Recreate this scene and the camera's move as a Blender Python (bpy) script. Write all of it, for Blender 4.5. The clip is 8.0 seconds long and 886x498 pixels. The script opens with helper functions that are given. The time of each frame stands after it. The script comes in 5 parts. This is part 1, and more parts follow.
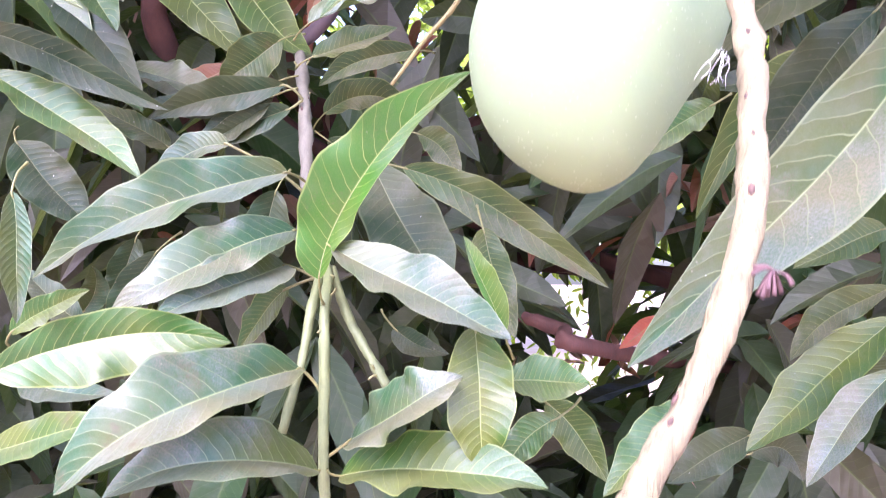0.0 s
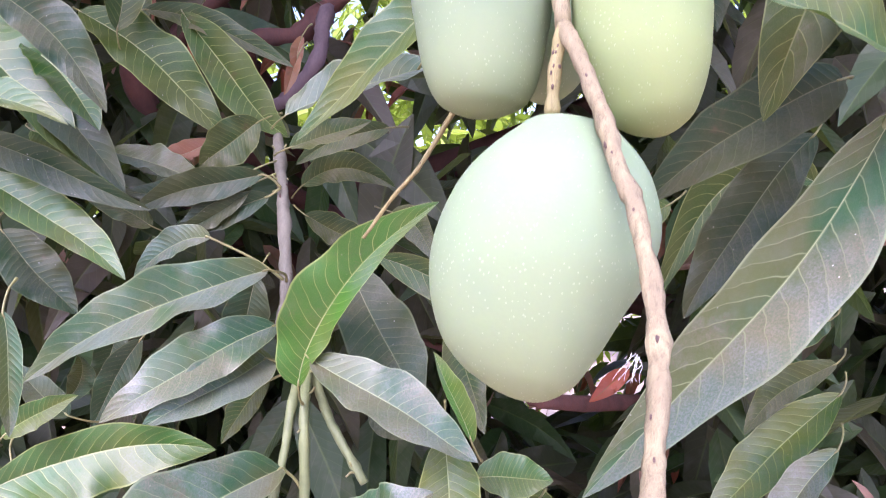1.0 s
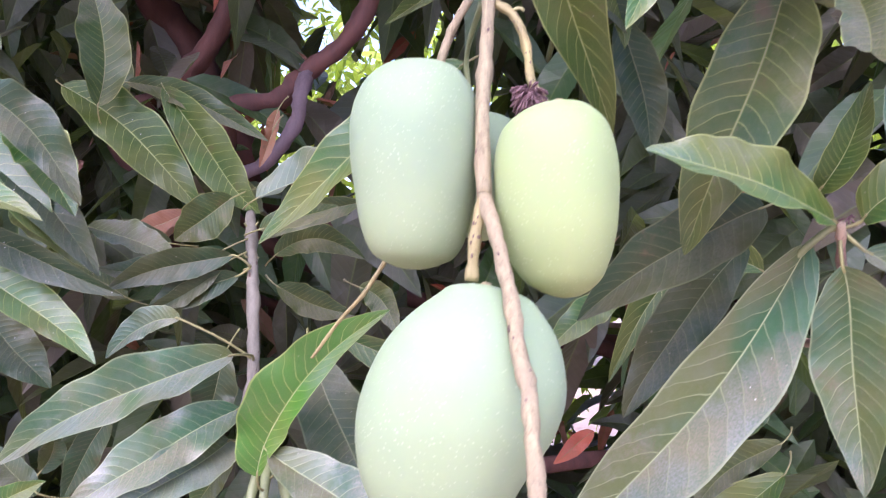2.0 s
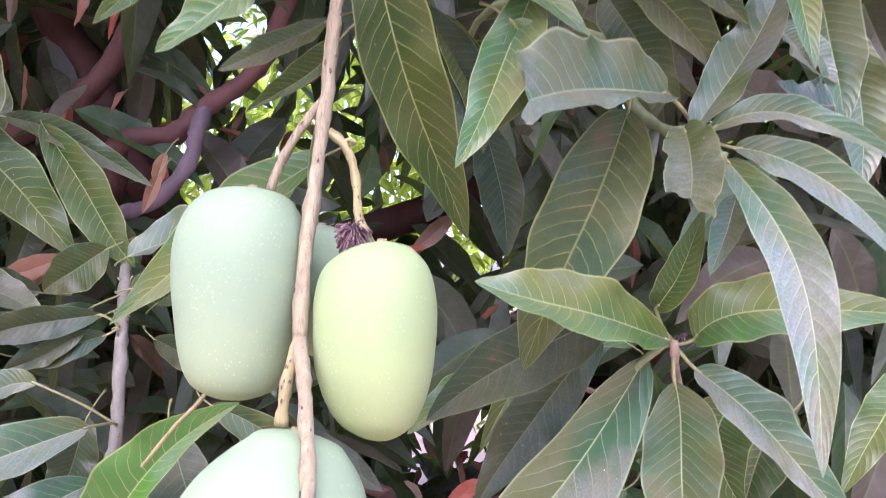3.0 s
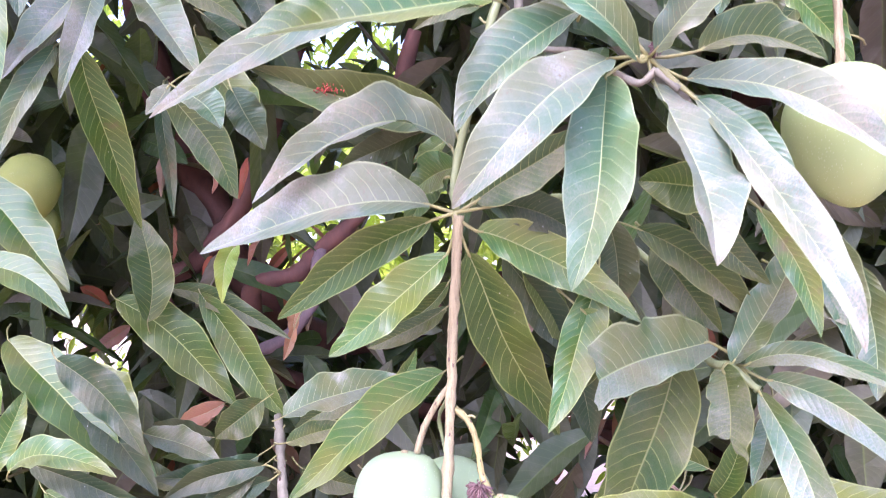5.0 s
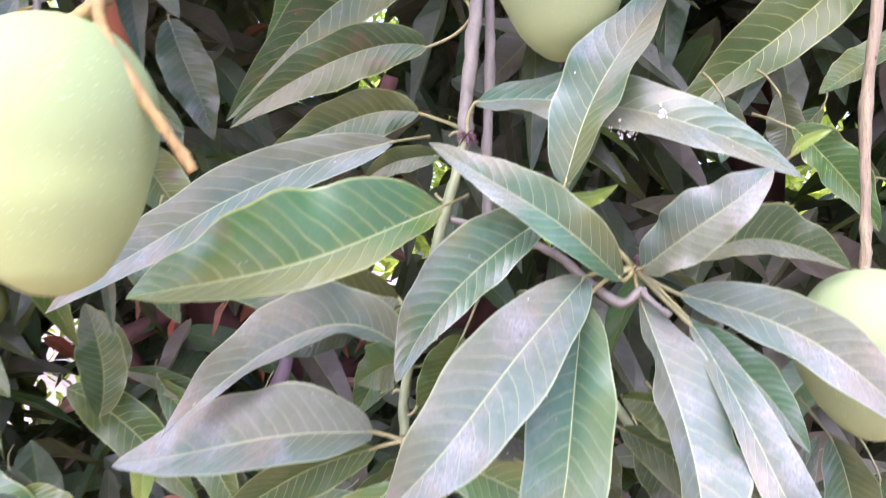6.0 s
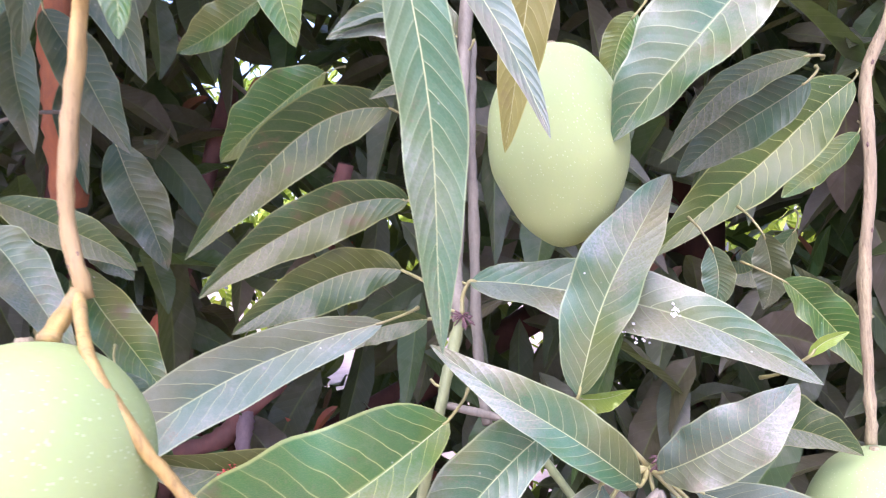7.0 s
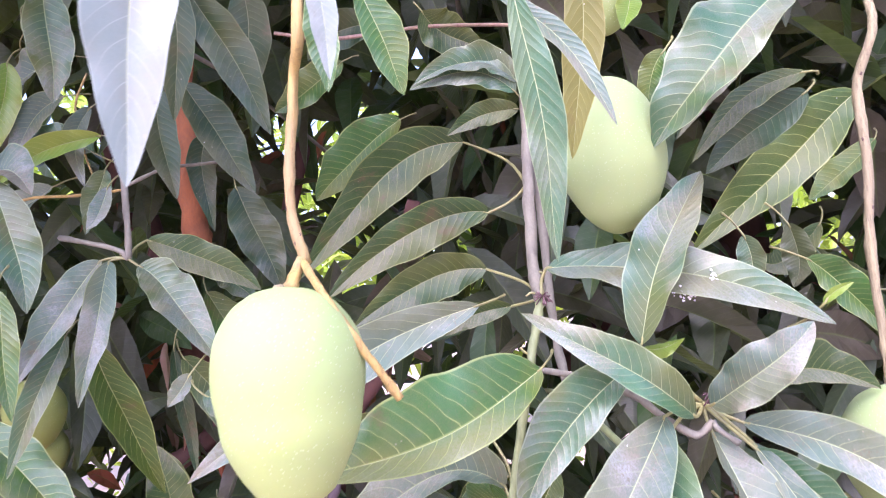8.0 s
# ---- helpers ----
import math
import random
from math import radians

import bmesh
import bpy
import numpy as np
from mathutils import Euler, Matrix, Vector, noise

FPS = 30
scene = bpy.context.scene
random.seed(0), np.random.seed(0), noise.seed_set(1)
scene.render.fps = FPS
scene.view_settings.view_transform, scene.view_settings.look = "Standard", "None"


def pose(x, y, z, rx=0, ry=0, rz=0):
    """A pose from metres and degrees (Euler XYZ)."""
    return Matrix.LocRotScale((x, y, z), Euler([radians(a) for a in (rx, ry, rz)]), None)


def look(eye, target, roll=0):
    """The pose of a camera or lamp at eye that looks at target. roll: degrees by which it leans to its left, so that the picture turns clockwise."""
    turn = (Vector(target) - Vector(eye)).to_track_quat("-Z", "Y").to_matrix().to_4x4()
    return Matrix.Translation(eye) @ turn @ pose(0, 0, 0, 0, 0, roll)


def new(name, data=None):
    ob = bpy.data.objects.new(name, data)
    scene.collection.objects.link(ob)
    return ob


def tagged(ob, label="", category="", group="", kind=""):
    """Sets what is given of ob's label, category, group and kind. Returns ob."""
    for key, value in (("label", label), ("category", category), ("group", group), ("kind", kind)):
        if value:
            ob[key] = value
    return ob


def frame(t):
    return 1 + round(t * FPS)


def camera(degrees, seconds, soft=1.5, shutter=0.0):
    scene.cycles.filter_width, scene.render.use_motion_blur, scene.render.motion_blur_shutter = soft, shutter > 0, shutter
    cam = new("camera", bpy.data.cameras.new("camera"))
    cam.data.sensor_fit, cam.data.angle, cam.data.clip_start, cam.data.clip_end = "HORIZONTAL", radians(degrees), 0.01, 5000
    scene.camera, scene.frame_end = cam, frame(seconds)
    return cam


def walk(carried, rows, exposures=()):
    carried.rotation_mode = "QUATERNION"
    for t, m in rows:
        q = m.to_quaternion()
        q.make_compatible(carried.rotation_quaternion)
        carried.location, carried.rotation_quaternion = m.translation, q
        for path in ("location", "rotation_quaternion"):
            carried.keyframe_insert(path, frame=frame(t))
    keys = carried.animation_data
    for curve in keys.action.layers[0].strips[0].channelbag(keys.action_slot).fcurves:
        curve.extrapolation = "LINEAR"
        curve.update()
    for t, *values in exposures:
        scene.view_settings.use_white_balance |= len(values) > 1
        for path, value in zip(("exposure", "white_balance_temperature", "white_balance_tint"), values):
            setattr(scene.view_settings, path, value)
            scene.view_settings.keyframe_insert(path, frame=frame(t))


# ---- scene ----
cam = camera(64.5, 8.0, soft=1.0, shutter=0.3)
PATH = [
    (0, (0.0072, -0.0169, 1.2027), (-0.0975, 1.9795, 1.2628), 0.20),
    (0.5, (0.0101, -0.0275, 1.2541), (-0.0673, 1.9704, 1.3021), 0.09),
    (1, (0.0175, -0.0539, 1.2972), (-0.0341, 1.9450, 1.3387), -0.42),
    (1.2, (0.0164, -0.0629, 1.3094), (-0.0314, 1.9362, 1.3478), -0.27),
    (2.3, (0.0742, -0.0900, 1.3948), (0.0652, 1.9076, 1.4925), 0.90),
    (2.5, (0.0883, -0.0703, 1.4121), (0.1154, 1.9286, 1.4726), 1.46),
    (3, (0.1149, -0.0917, 1.4470), (0.2631, 1.9009, 1.5353), 2.19),
    (3.5, (0.0841, -0.1281, 1.5020), (0.1896, 1.8657, 1.6183), 2.72),
    (4, (0.0563, -0.1581, 1.5861), (0.1175, 1.8382, 1.6909), 0.41),
    (4.2, (0.0567, -0.1819, 1.5954), (0.0839, 1.8138, 1.7231), -0.38),
    (5.3, (0.1155, -0.2653, 1.6844), (-0.0202, 1.7289, 1.7529), -1.44),
    (5.5, (0.1262, -0.2568, 1.7366), (-0.0347, 1.7367, 1.7493), -1.25),
    (6, (0.1361, -0.1684, 1.8299), (0.0377, 1.8289, 1.7958), -1.74),
    (6.5, (0.1209, -0.1101, 1.9189), (0.2050, 1.8878, 1.8795), -2.14),
    (7, (0.1006, -0.1360, 1.9442), (0.1853, 1.8622, 1.9611), -3.58),
    (7.5, (0.0860, -0.2005, 1.9346), (0.0358, 1.7956, 2.0487), -5.92),
    (8, (0.0600, -0.2605, 1.9035), (0.0334, 1.7327, 2.0655), -6.80),
]
EXPOSURES = [(t, stops + 0.46, 5640, 37) for t, stops in ((0.0, 2.3), (0.5, 1.7), (1.0, 1.7), (2.5, 1.75), (3.5, 1.85), (4.0, 2.15), (5.5, 2.24), (6.0, 1.88), (6.5, 1.88), (7.0, 1.9), (8.0, 1.98))]
walk(cam, [(t, look(eye, target, roll)) for t, eye, target, roll in PATH], EXPOSURES)

# ---- world, sun ----
world = bpy.data.worlds.new("sky")
scene.world = world
world.use_nodes = True
_n = world.node_tree.nodes
_sky = _n.new("ShaderNodeTexSky")
_sky.sky_type, _sky.sun_disc = "NISHITA", False
_sky.sun_elevation, _sky.sun_rotation = radians(56), radians(200)
_sky.air_density, _sky.dust_density, _sky.ozone_density = 1.0, 3.5, 1.0
world.node_tree.links.new(_sky.outputs[0], _n["Background"].inputs[0])
_n["Background"].inputs[1].default_value = 0.15
sun = new("sun", bpy.data.lights.new("sun", "SUN"))
sun.data.energy, sun.data.angle, sun.data.color = 0.9, radians(70), (1.0, 0.99, 0.97)
sun.matrix_world = look((-1.2, -3.4, 5.7), (0.0, 0.0, 1.2))


# ---- materials ----
class Nodes:
    """A small writer of node trees."""

    def __init__(self, name):
        self.mat = bpy.data.materials.new(name)
        self.mat.use_nodes = True
        self.tree = self.mat.node_tree
        self.bsdf = self.tree.nodes["Principled BSDF"]
        self.out = self.tree.nodes["Material Output"]

    def add(self, kind, **values):
        node = self.tree.nodes.new(kind)
        for key, value in values.items():
            if key == "operation":
                node.operation = value
            elif key == "feature":
                node.feature = value
            elif key == "data_type":
                node.data_type = value
            elif key == "uv_map":
                node.uv_map = value
        return node

    def put(self, socket, value):
        if isinstance(value, bpy.types.NodeSocket):
            self.tree.links.new(value, socket)
        elif isinstance(value, (tuple, list)) and len(value) == 3 and socket.type == "RGBA":
            socket.default_value = (*value, 1.0)
        else:
            socket.default_value = value

    def math(self, op, a, b=0.0, c=0.0):
        node = self.add("ShaderNodeMath", operation=op)
        for socket, value in zip(node.inputs, (a, b, c)):
            self.put(socket, value)
        return node.outputs[0]

    def remap(self, v, a, b, c=0.0, d=1.0):
        node = self.add("ShaderNodeMapRange")
        for socket, value in zip(node.inputs, (v, a, b, c, d)):
            self.put(socket, value)
        return node.outputs[0]

    def mix(self, f, a, b):
        node = self.add("ShaderNodeMix", data_type="RGBA")
        self.put(node.inputs[0], f)
        self.put(node.inputs[6], a)
        self.put(node.inputs[7], b)
        return node.outputs[2]

    def noise(self, vector, scale, detail=3.0, rough=0.55):
        node = self.add("ShaderNodeTexNoise")
        self.put(node.inputs["Vector"], vector)
        node.inputs["Scale"].default_value = scale
        node.inputs["Detail"].default_value = detail
        node.inputs["Roughness"].default_value = rough
        return node.outputs["Fac"]

    def place(self):
        """Object coordinates in metres, shifted from object to object."""
        co = self.add("ShaderNodeTexCoord").outputs["Object"]
        rnd = self.add("ShaderNodeObjectInfo").outputs["Random"]
        shift = self.add("ShaderNodeVectorMath", operation="ADD")
        self.put(shift.inputs[0], co)
        self.put(shift.inputs[1], self.math("MULTIPLY", rnd, 37.0))
        return shift.outputs[0]

    def random(self):
        return self.add("ShaderNodeObjectInfo").outputs["Random"]

    def bump(self, height, strength, distance):
        node = self.add("ShaderNodeBump")
        self.put(node.inputs["Height"], height)
        node.inputs["Strength"].default_value = strength
        node.inputs["Distance"].default_value = distance
        self.put(self.bsdf.inputs["Normal"], node.outputs[0])
        return node.outputs[0]


EARTH = (0.240, 0.192, 0.155)


def leaf_material(name, young, old, ripe, vein, dust, dust_colour, gloss, glow, shine=0.5, relief=0.45, sky_sheen=0.36):
    """Mango leaf blade: yellow side veins, quilting between them, olive patches, dust drifts with painted sky sheen,
    specks and scabs.
    """
    n = Nodes(name)
    uv = n.add("ShaderNodeUVMap", uv_map="UVMap").outputs[0]
    sep = n.add("ShaderNodeSeparateXYZ")
    n.put(sep.inputs[0], uv)
    along = sep.outputs[1]
    across = n.math("SUBTRACT", n.math("MULTIPLY", sep.outputs[0], 2.0), 1.0)
    off = n.math("ABSOLUTE", across)
    side = n.math("MULTIPLY", n.math("SIGN", across), 0.21)
    where = n.place()
    chance = n.random()
    other = n.math("FRACT", n.math("MULTIPLY", chance, 17.3))
    wobble = n.math("MULTIPLY", n.noise(where, 60.0, 1.0), 0.5)
    run = n.math("ADD", n.math("SUBTRACT", n.math("MULTIPLY", along, 17.0), n.math("MULTIPLY", n.math("POWER", off, 1.25), 2.2)), n.math("ADD", side, wobble))
    near = n.math("PINGPONG", run, 0.5)
    line = n.remap(near, 0.005, 0.050, 1.0, 0.0)
    line = n.math("MULTIPLY", line, n.remap(off, 0.0, 0.98, 1.0, 0.30))
    margin = n.remap(off, 0.94, 0.97)
    rib = n.remap(off, 0.012, 0.04, 1.0, 0.0)
    broad, fine = n.noise(where, 22.0, 4.0), n.noise(where, 240.0, 3.0)
    base = n.mix(n.remap(broad, 0.3, 0.72), young, old)
    base = n.mix(n.math("MULTIPLY", chance, 0.3), base, old)
    patch = n.math("ADD", n.noise(where, 13.0, 3.0), n.math("MULTIPLY", n.math("MULTIPLY", across, n.math("SUBTRACT", other, 0.5)), 0.5))
    base = n.mix(n.remap(patch, 0.43, 0.63, 0.0, 0.85), base, ripe)
    base = n.mix(n.math("MULTIPLY", n.remap(near, 0.03, 0.3, 1.0, 0.0), 0.15), base, ripe)
    # thin old dust in drifts, heavier toward the drooping end
    # upward-facing halves get paler dust, which paints in the sky's sheen
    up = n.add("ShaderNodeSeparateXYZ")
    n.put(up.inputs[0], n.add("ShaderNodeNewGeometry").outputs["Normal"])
    sheen_lift = n.math("MULTIPLY", n.math("SUBTRACT", up.outputs[2], 0.25), sky_sheen)
    sum_ = n.math("ADD", n.math("ADD", n.noise(where, 17.0, 6.0, 0.62), sheen_lift), n.math("ADD", n.math("MULTIPLY", n.math("SUBTRACT", along, 0.5), 0.22), n.math("MULTIPLY", fine, 0.16)))
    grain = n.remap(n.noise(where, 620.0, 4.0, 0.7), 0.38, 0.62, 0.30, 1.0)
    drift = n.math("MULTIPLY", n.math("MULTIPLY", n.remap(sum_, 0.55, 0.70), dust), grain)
    film = n.math("MULTIPLY", n.remap(n.noise(where, 48.0, 8.0, 0.75), 0.40, 0.75), dust * 0.27)
    base = n.mix(film, base, dust_colour)
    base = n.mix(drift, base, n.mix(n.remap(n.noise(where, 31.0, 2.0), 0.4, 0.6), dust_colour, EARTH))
    # brown crumbs of soil caught in the dust
    soil = n.math("MULTIPLY", n.remap(n.noise(where, 420.0, 5.0, 0.75), 0.54, 0.62), n.remap(n.noise(where, 38.0, 4.0, 0.65), 0.50, 0.62))
    base = n.mix(n.math("MULTIPLY", soil, min(1.0, dust * 1.1)), base, (0.125, 0.088, 0.062))
    drift = n.math("MAXIMUM", drift, film)
    cells = n.add("ShaderNodeTexVoronoi", feature="DISTANCE_TO_EDGE")
    n.put(cells.inputs["Vector"], where)
    cells.inputs["Scale"].default_value = 900.0
    net = n.remap(cells.outputs["Distance"], 0.0, 0.12, 0.10, 0.0)
    web = n.math("MAXIMUM", n.math("MULTIPLY", line, 0.82), n.math("MAXIMUM", net, n.math("MAXIMUM", n.math("MULTIPLY", margin, 0.6), n.math("MULTIPLY", rib, 0.6))))
    web = n.math("MULTIPLY", web, n.remap(drift, 0.0, 0.6, 1.0, 0.3))
    base = n.mix(web, base, vein)
    # brown scabs on some leaves, pale specks on all
    scab = n.math("MULTIPLY", n.remap(n.noise(where, 26.0, 6.0, 0.7), 0.60, 0.70), n.remap(other, 0.45, 0.6, 0.0, 0.65))
    base = n.mix(scab, base, (0.11, 0.070, 0.042))
    for scale, size, amount, colour in ((110.0, 0.10, 0.45, (0.30, 0.28, 0.20)), (75.0, 0.055, 0.8, (0.62, 0.62, 0.56))):
        spots = n.add("ShaderNodeTexVoronoi")
        n.put(spots.inputs["Vector"], where)
        spots.inputs["Scale"].default_value = scale
        spot = n.math("MULTIPLY", n.remap(spots.outputs["Distance"], size * 0.6, size, 1.0, 0.0), n.remap(broad, 0.52, 0.58))
        base = n.mix(n.math("MULTIPLY", spot, amount), base, colour)
    n.put(n.bsdf.inputs["Base Color"], base)
    n.put(n.bsdf.inputs["Roughness"], n.math("ADD", n.remap(fine, 0.2, 0.8, gloss - 0.05, gloss + 0.08), n.math("MULTIPLY", drift, 0.16)))
    n.bsdf.inputs["Specular IOR Level"].default_value = shine
    quilt = n.math("ADD", n.math("MULTIPLY", n.math("POWER", near, 0.6), 1.0), n.math("MULTIPLY", n.math("ADD", fine, broad), 0.25))
    n.bump(quilt, relief, 0.0008)
    thin = n.tree.nodes.new("ShaderNodeBsdfTranslucent")
    n.put(thin.inputs[0], n.mix(0.5, base, (0.30, 0.42, 0.04)))
    both = n.tree.nodes.new("ShaderNodeMixShader")
    both.inputs[0].default_value = glow
    n.tree.links.new(n.bsdf.outputs[0], both.inputs[1])
    n.tree.links.new(thin.outputs[0], both.inputs[2])
    n.tree.links.new(both.outputs[0], n.out.inputs[0])
    return n.mat


GREY, TAN, PALE = (0.250, 0.240, 0.248), (0.275, 0.226, 0.205), (0.300, 0.296, 0.298)
DULL = (0.084, 0.098, 0.021)
YELLOW, SOFT = (0.34, 0.38, 0.12), (0.29, 0.34, 0.17)
LEAF = {
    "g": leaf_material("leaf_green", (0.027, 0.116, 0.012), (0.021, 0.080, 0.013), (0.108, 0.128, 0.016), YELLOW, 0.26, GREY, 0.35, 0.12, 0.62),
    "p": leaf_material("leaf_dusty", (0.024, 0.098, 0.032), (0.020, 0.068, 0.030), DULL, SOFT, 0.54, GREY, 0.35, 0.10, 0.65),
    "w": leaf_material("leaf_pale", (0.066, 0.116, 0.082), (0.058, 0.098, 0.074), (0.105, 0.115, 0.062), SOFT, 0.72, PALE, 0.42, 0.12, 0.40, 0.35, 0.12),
    "s": leaf_material("leaf_smooth_pale", (0.190, 0.232, 0.212), (0.172, 0.212, 0.194), (0.21, 0.23, 0.20), (0.33, 0.38, 0.33), 0.35, (0.31, 0.335, 0.325), 0.45, 0.16, 0.4, 0.10, 0.06),
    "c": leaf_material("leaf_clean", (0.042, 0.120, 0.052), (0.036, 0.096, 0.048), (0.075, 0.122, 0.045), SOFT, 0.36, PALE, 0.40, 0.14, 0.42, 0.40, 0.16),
    # darker copy of the green leaf, with deep-crown shade put into its colour
    "d": leaf_material("leaf_shade_dark", (0.015, 0.050, 0.015), (0.013, 0.034, 0.016), (0.050, 0.058, 0.018), (0.13, 0.15, 0.07), 0.24, (0.190, 0.172, 0.182), 0.38, 0.09, 0.34),
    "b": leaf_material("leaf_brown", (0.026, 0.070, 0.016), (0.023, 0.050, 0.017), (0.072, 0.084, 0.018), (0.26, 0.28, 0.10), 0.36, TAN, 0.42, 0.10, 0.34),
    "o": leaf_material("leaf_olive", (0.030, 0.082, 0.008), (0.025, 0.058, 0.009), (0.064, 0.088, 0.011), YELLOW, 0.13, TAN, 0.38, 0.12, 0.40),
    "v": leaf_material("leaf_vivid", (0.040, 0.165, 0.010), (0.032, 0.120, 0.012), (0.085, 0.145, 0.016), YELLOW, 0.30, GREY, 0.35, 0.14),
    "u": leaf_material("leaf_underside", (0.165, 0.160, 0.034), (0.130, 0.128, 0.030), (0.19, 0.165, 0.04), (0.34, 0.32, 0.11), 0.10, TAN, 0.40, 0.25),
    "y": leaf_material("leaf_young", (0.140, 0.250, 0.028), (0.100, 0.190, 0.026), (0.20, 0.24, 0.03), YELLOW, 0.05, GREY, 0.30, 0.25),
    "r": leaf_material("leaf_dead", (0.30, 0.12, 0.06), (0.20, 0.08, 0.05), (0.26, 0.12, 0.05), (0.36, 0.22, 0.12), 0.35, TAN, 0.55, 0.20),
}


def plain_material(name, light, dark, scale, rough, bump_mm, streak=1.0, tint=None):
    n = Nodes(name)
    co = n.place()
    if streak != 1.0:
        m = n.add("ShaderNodeMapping")
        n.put(m.inputs["Vector"], co)
        m.inputs["Scale"].default_value = (1.0, 1.0, streak)
        co = m.outputs[0]
    a, b = n.noise(co, scale, 5.0, 0.6), n.noise(co, scale * 9.0, 3.0)
    both = n.math("ADD", n.math("MULTIPLY", a, 0.7), n.math("MULTIPLY", b, 0.3))
    colour = n.mix(n.remap(both, 0.30, 0.60), dark, light)
    if tint:
        colour = n.mix(n.remap(n.noise(co, scale * 0.22, 2.0), 0.42, 0.62, 0.0, 0.8), colour, tint)
        # lengthwise cracks
        crack = n.remap(n.noise(co, scale * 3.1, 2.0), 0.38, 0.44, 0.3, 0.0)
        colour = n.mix(n.math("MULTIPLY", crack, n.remap(a, 0.40, 0.60, 1.0, 0.2)), colour, tuple(0.45 * c for c in dark))
    n.put(n.bsdf.inputs["Base Color"], colour)
    n.put(n.bsdf.inputs["Roughness"], n.remap(b, 0.2, 0.8, rough - 0.08, rough + 0.1))
    n.bump(both, 0.7, bump_mm / 1000.0)
    return n.mat


# darker copy of the midrib for d and b leaves, shade put into its colour
SHADED_RIB = plain_material("shaded_midrib", (0.20, 0.20, 0.10), (0.13, 0.13, 0.07), 60.0, 0.5, 0.2)
MIDRIB = plain_material("midrib", (0.34, 0.37, 0.19), (0.26, 0.29, 0.14), 60.0, 0.45, 0.2)
PETIOLE = plain_material("petiole", (0.27, 0.26, 0.10), (0.17, 0.15, 0.07), 80.0, 0.45, 0.2)
BARK = {
    "tan": plain_material("twig_tan", (0.35, 0.296, 0.165), (0.13, 0.095, 0.052), 300.0, 0.65, 3.2, 0.14, (0.235, 0.188, 0.11)),
    "red": plain_material("twig_red", (0.33, 0.21, 0.16), (0.17, 0.09, 0.075), 220.0, 0.6, 1.4, 0.18, (0.32, 0.25, 0.16)),
    "yel": plain_material("twig_yellow", (0.42, 0.29, 0.085), (0.22, 0.14, 0.045), 240.0, 0.55, 2.0, 0.16, (0.28, 0.20, 0.09)),
    "olv": plain_material("twig_olive", (0.34, 0.29, 0.11), (0.17, 0.13, 0.055), 260.0, 0.6, 2.0, 0.2, (0.25, 0.21, 0.09)),
    "grn": plain_material("twig_green", (0.22, 0.25, 0.11), (0.13, 0.15, 0.07), 90.0, 0.5, 0.5, 0.25),
    "gry": plain_material("twig_grey", (0.205, 0.186, 0.140), (0.105, 0.094, 0.072), 80.0, 0.65, 1.0, 0.3),
    "bark": plain_material("bark_dark", (0.115, 0.046, 0.037), (0.062, 0.027, 0.024), 40.0, 0.8, 2.5, 0.4),
    "bark2": plain_material("bark_grey", (0.15, 0.105, 0.115), (0.085, 0.06, 0.068), 40.0, 0.8, 2.0, 0.4),
    "bark3": plain_material("bark_rust", (0.30, 0.100, 0.036), (0.17, 0.058, 0.026), 45.0, 0.8, 2.5, 0.4),
}
SCAR = plain_material("bud_scar", (0.13, 0.075, 0.06), (0.05, 0.03, 0.028), 200.0, 0.75, 0.4)
TUFT = plain_material("dried_flower", (0.16, 0.088, 0.088), (0.075, 0.04, 0.045), 200.0, 0.8, 0.3)


def mango_material(name, light, dark, blush):
    n = Nodes(name)
    co = n.place()
    a, b = n.noise(co, 18.0, 3.0), n.noise(co, 500.0, 2.0)
    base = n.mix(n.remap(a, 0.35, 0.68), dark, light)
    sep = n.add("ShaderNodeSeparateXYZ")
    n.put(sep.inputs[0], n.add("ShaderNodeUVMap", uv_map="UVMap").outputs[0])
    base = n.mix(n.math("MULTIPLY", n.remap(n.math("ADD", sep.outputs[1], n.math("MULTIPLY", a, 0.3)), 0.55, 1.15), 0.75), base, blush)
    dots = n.add("ShaderNodeTexVoronoi")
    n.put(dots.inputs["Vector"], co)
    dots.inputs["Scale"].default_value = 400.0
    size = n.remap(n.noise(co, 35.0, 2.0), 0.35, 0.7, 0.09, 0.24)
    dot = n.math("LESS_THAN", dots.outputs["Distance"], size)
    base = n.mix(n.math("MULTIPLY", dot, 0.20), base, (0.56, 0.62, 0.46))
    n.put(n.bsdf.inputs["Base Color"], base)
    n.put(n.bsdf.inputs["Roughness"], n.remap(b, 0.2, 0.8, 0.60, 0.76))
    n.bsdf.inputs["Specular IOR Level"].default_value = 0.32
    n.bsdf.inputs["Subsurface Weight"].default_value = 0.35
    n.bsdf.inputs["Subsurface Radius"].default_value = (0.006, 0.008, 0.003)
    n.bsdf.inputs["Subsurface Scale"].default_value = 1.0
    n.bump(n.math("ADD", n.math("MULTIPLY", b, 0.4), dot), 0.5, 0.0004)
    return n.mat


MANGO = mango_material("mango_skin", (0.218, 0.286, 0.165), (0.196, 0.266, 0.157), (0.268, 0.304, 0.140))
MANGO_YELLOW = mango_material("mango_skin_yellowish", (0.262, 0.325, 0.125), (0.234, 0.303, 0.122), (0.300, 0.330, 0.104))
MANGO_PALE = mango_material("mango_skin_pale", (0.246, 0.311, 0.132), (0.222, 0.290, 0.128), (0.285, 0.318, 0.114))
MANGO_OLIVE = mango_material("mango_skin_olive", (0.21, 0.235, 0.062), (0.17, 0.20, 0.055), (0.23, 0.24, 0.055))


# ---- builders ----
def vec(p):
    return Vector(p)


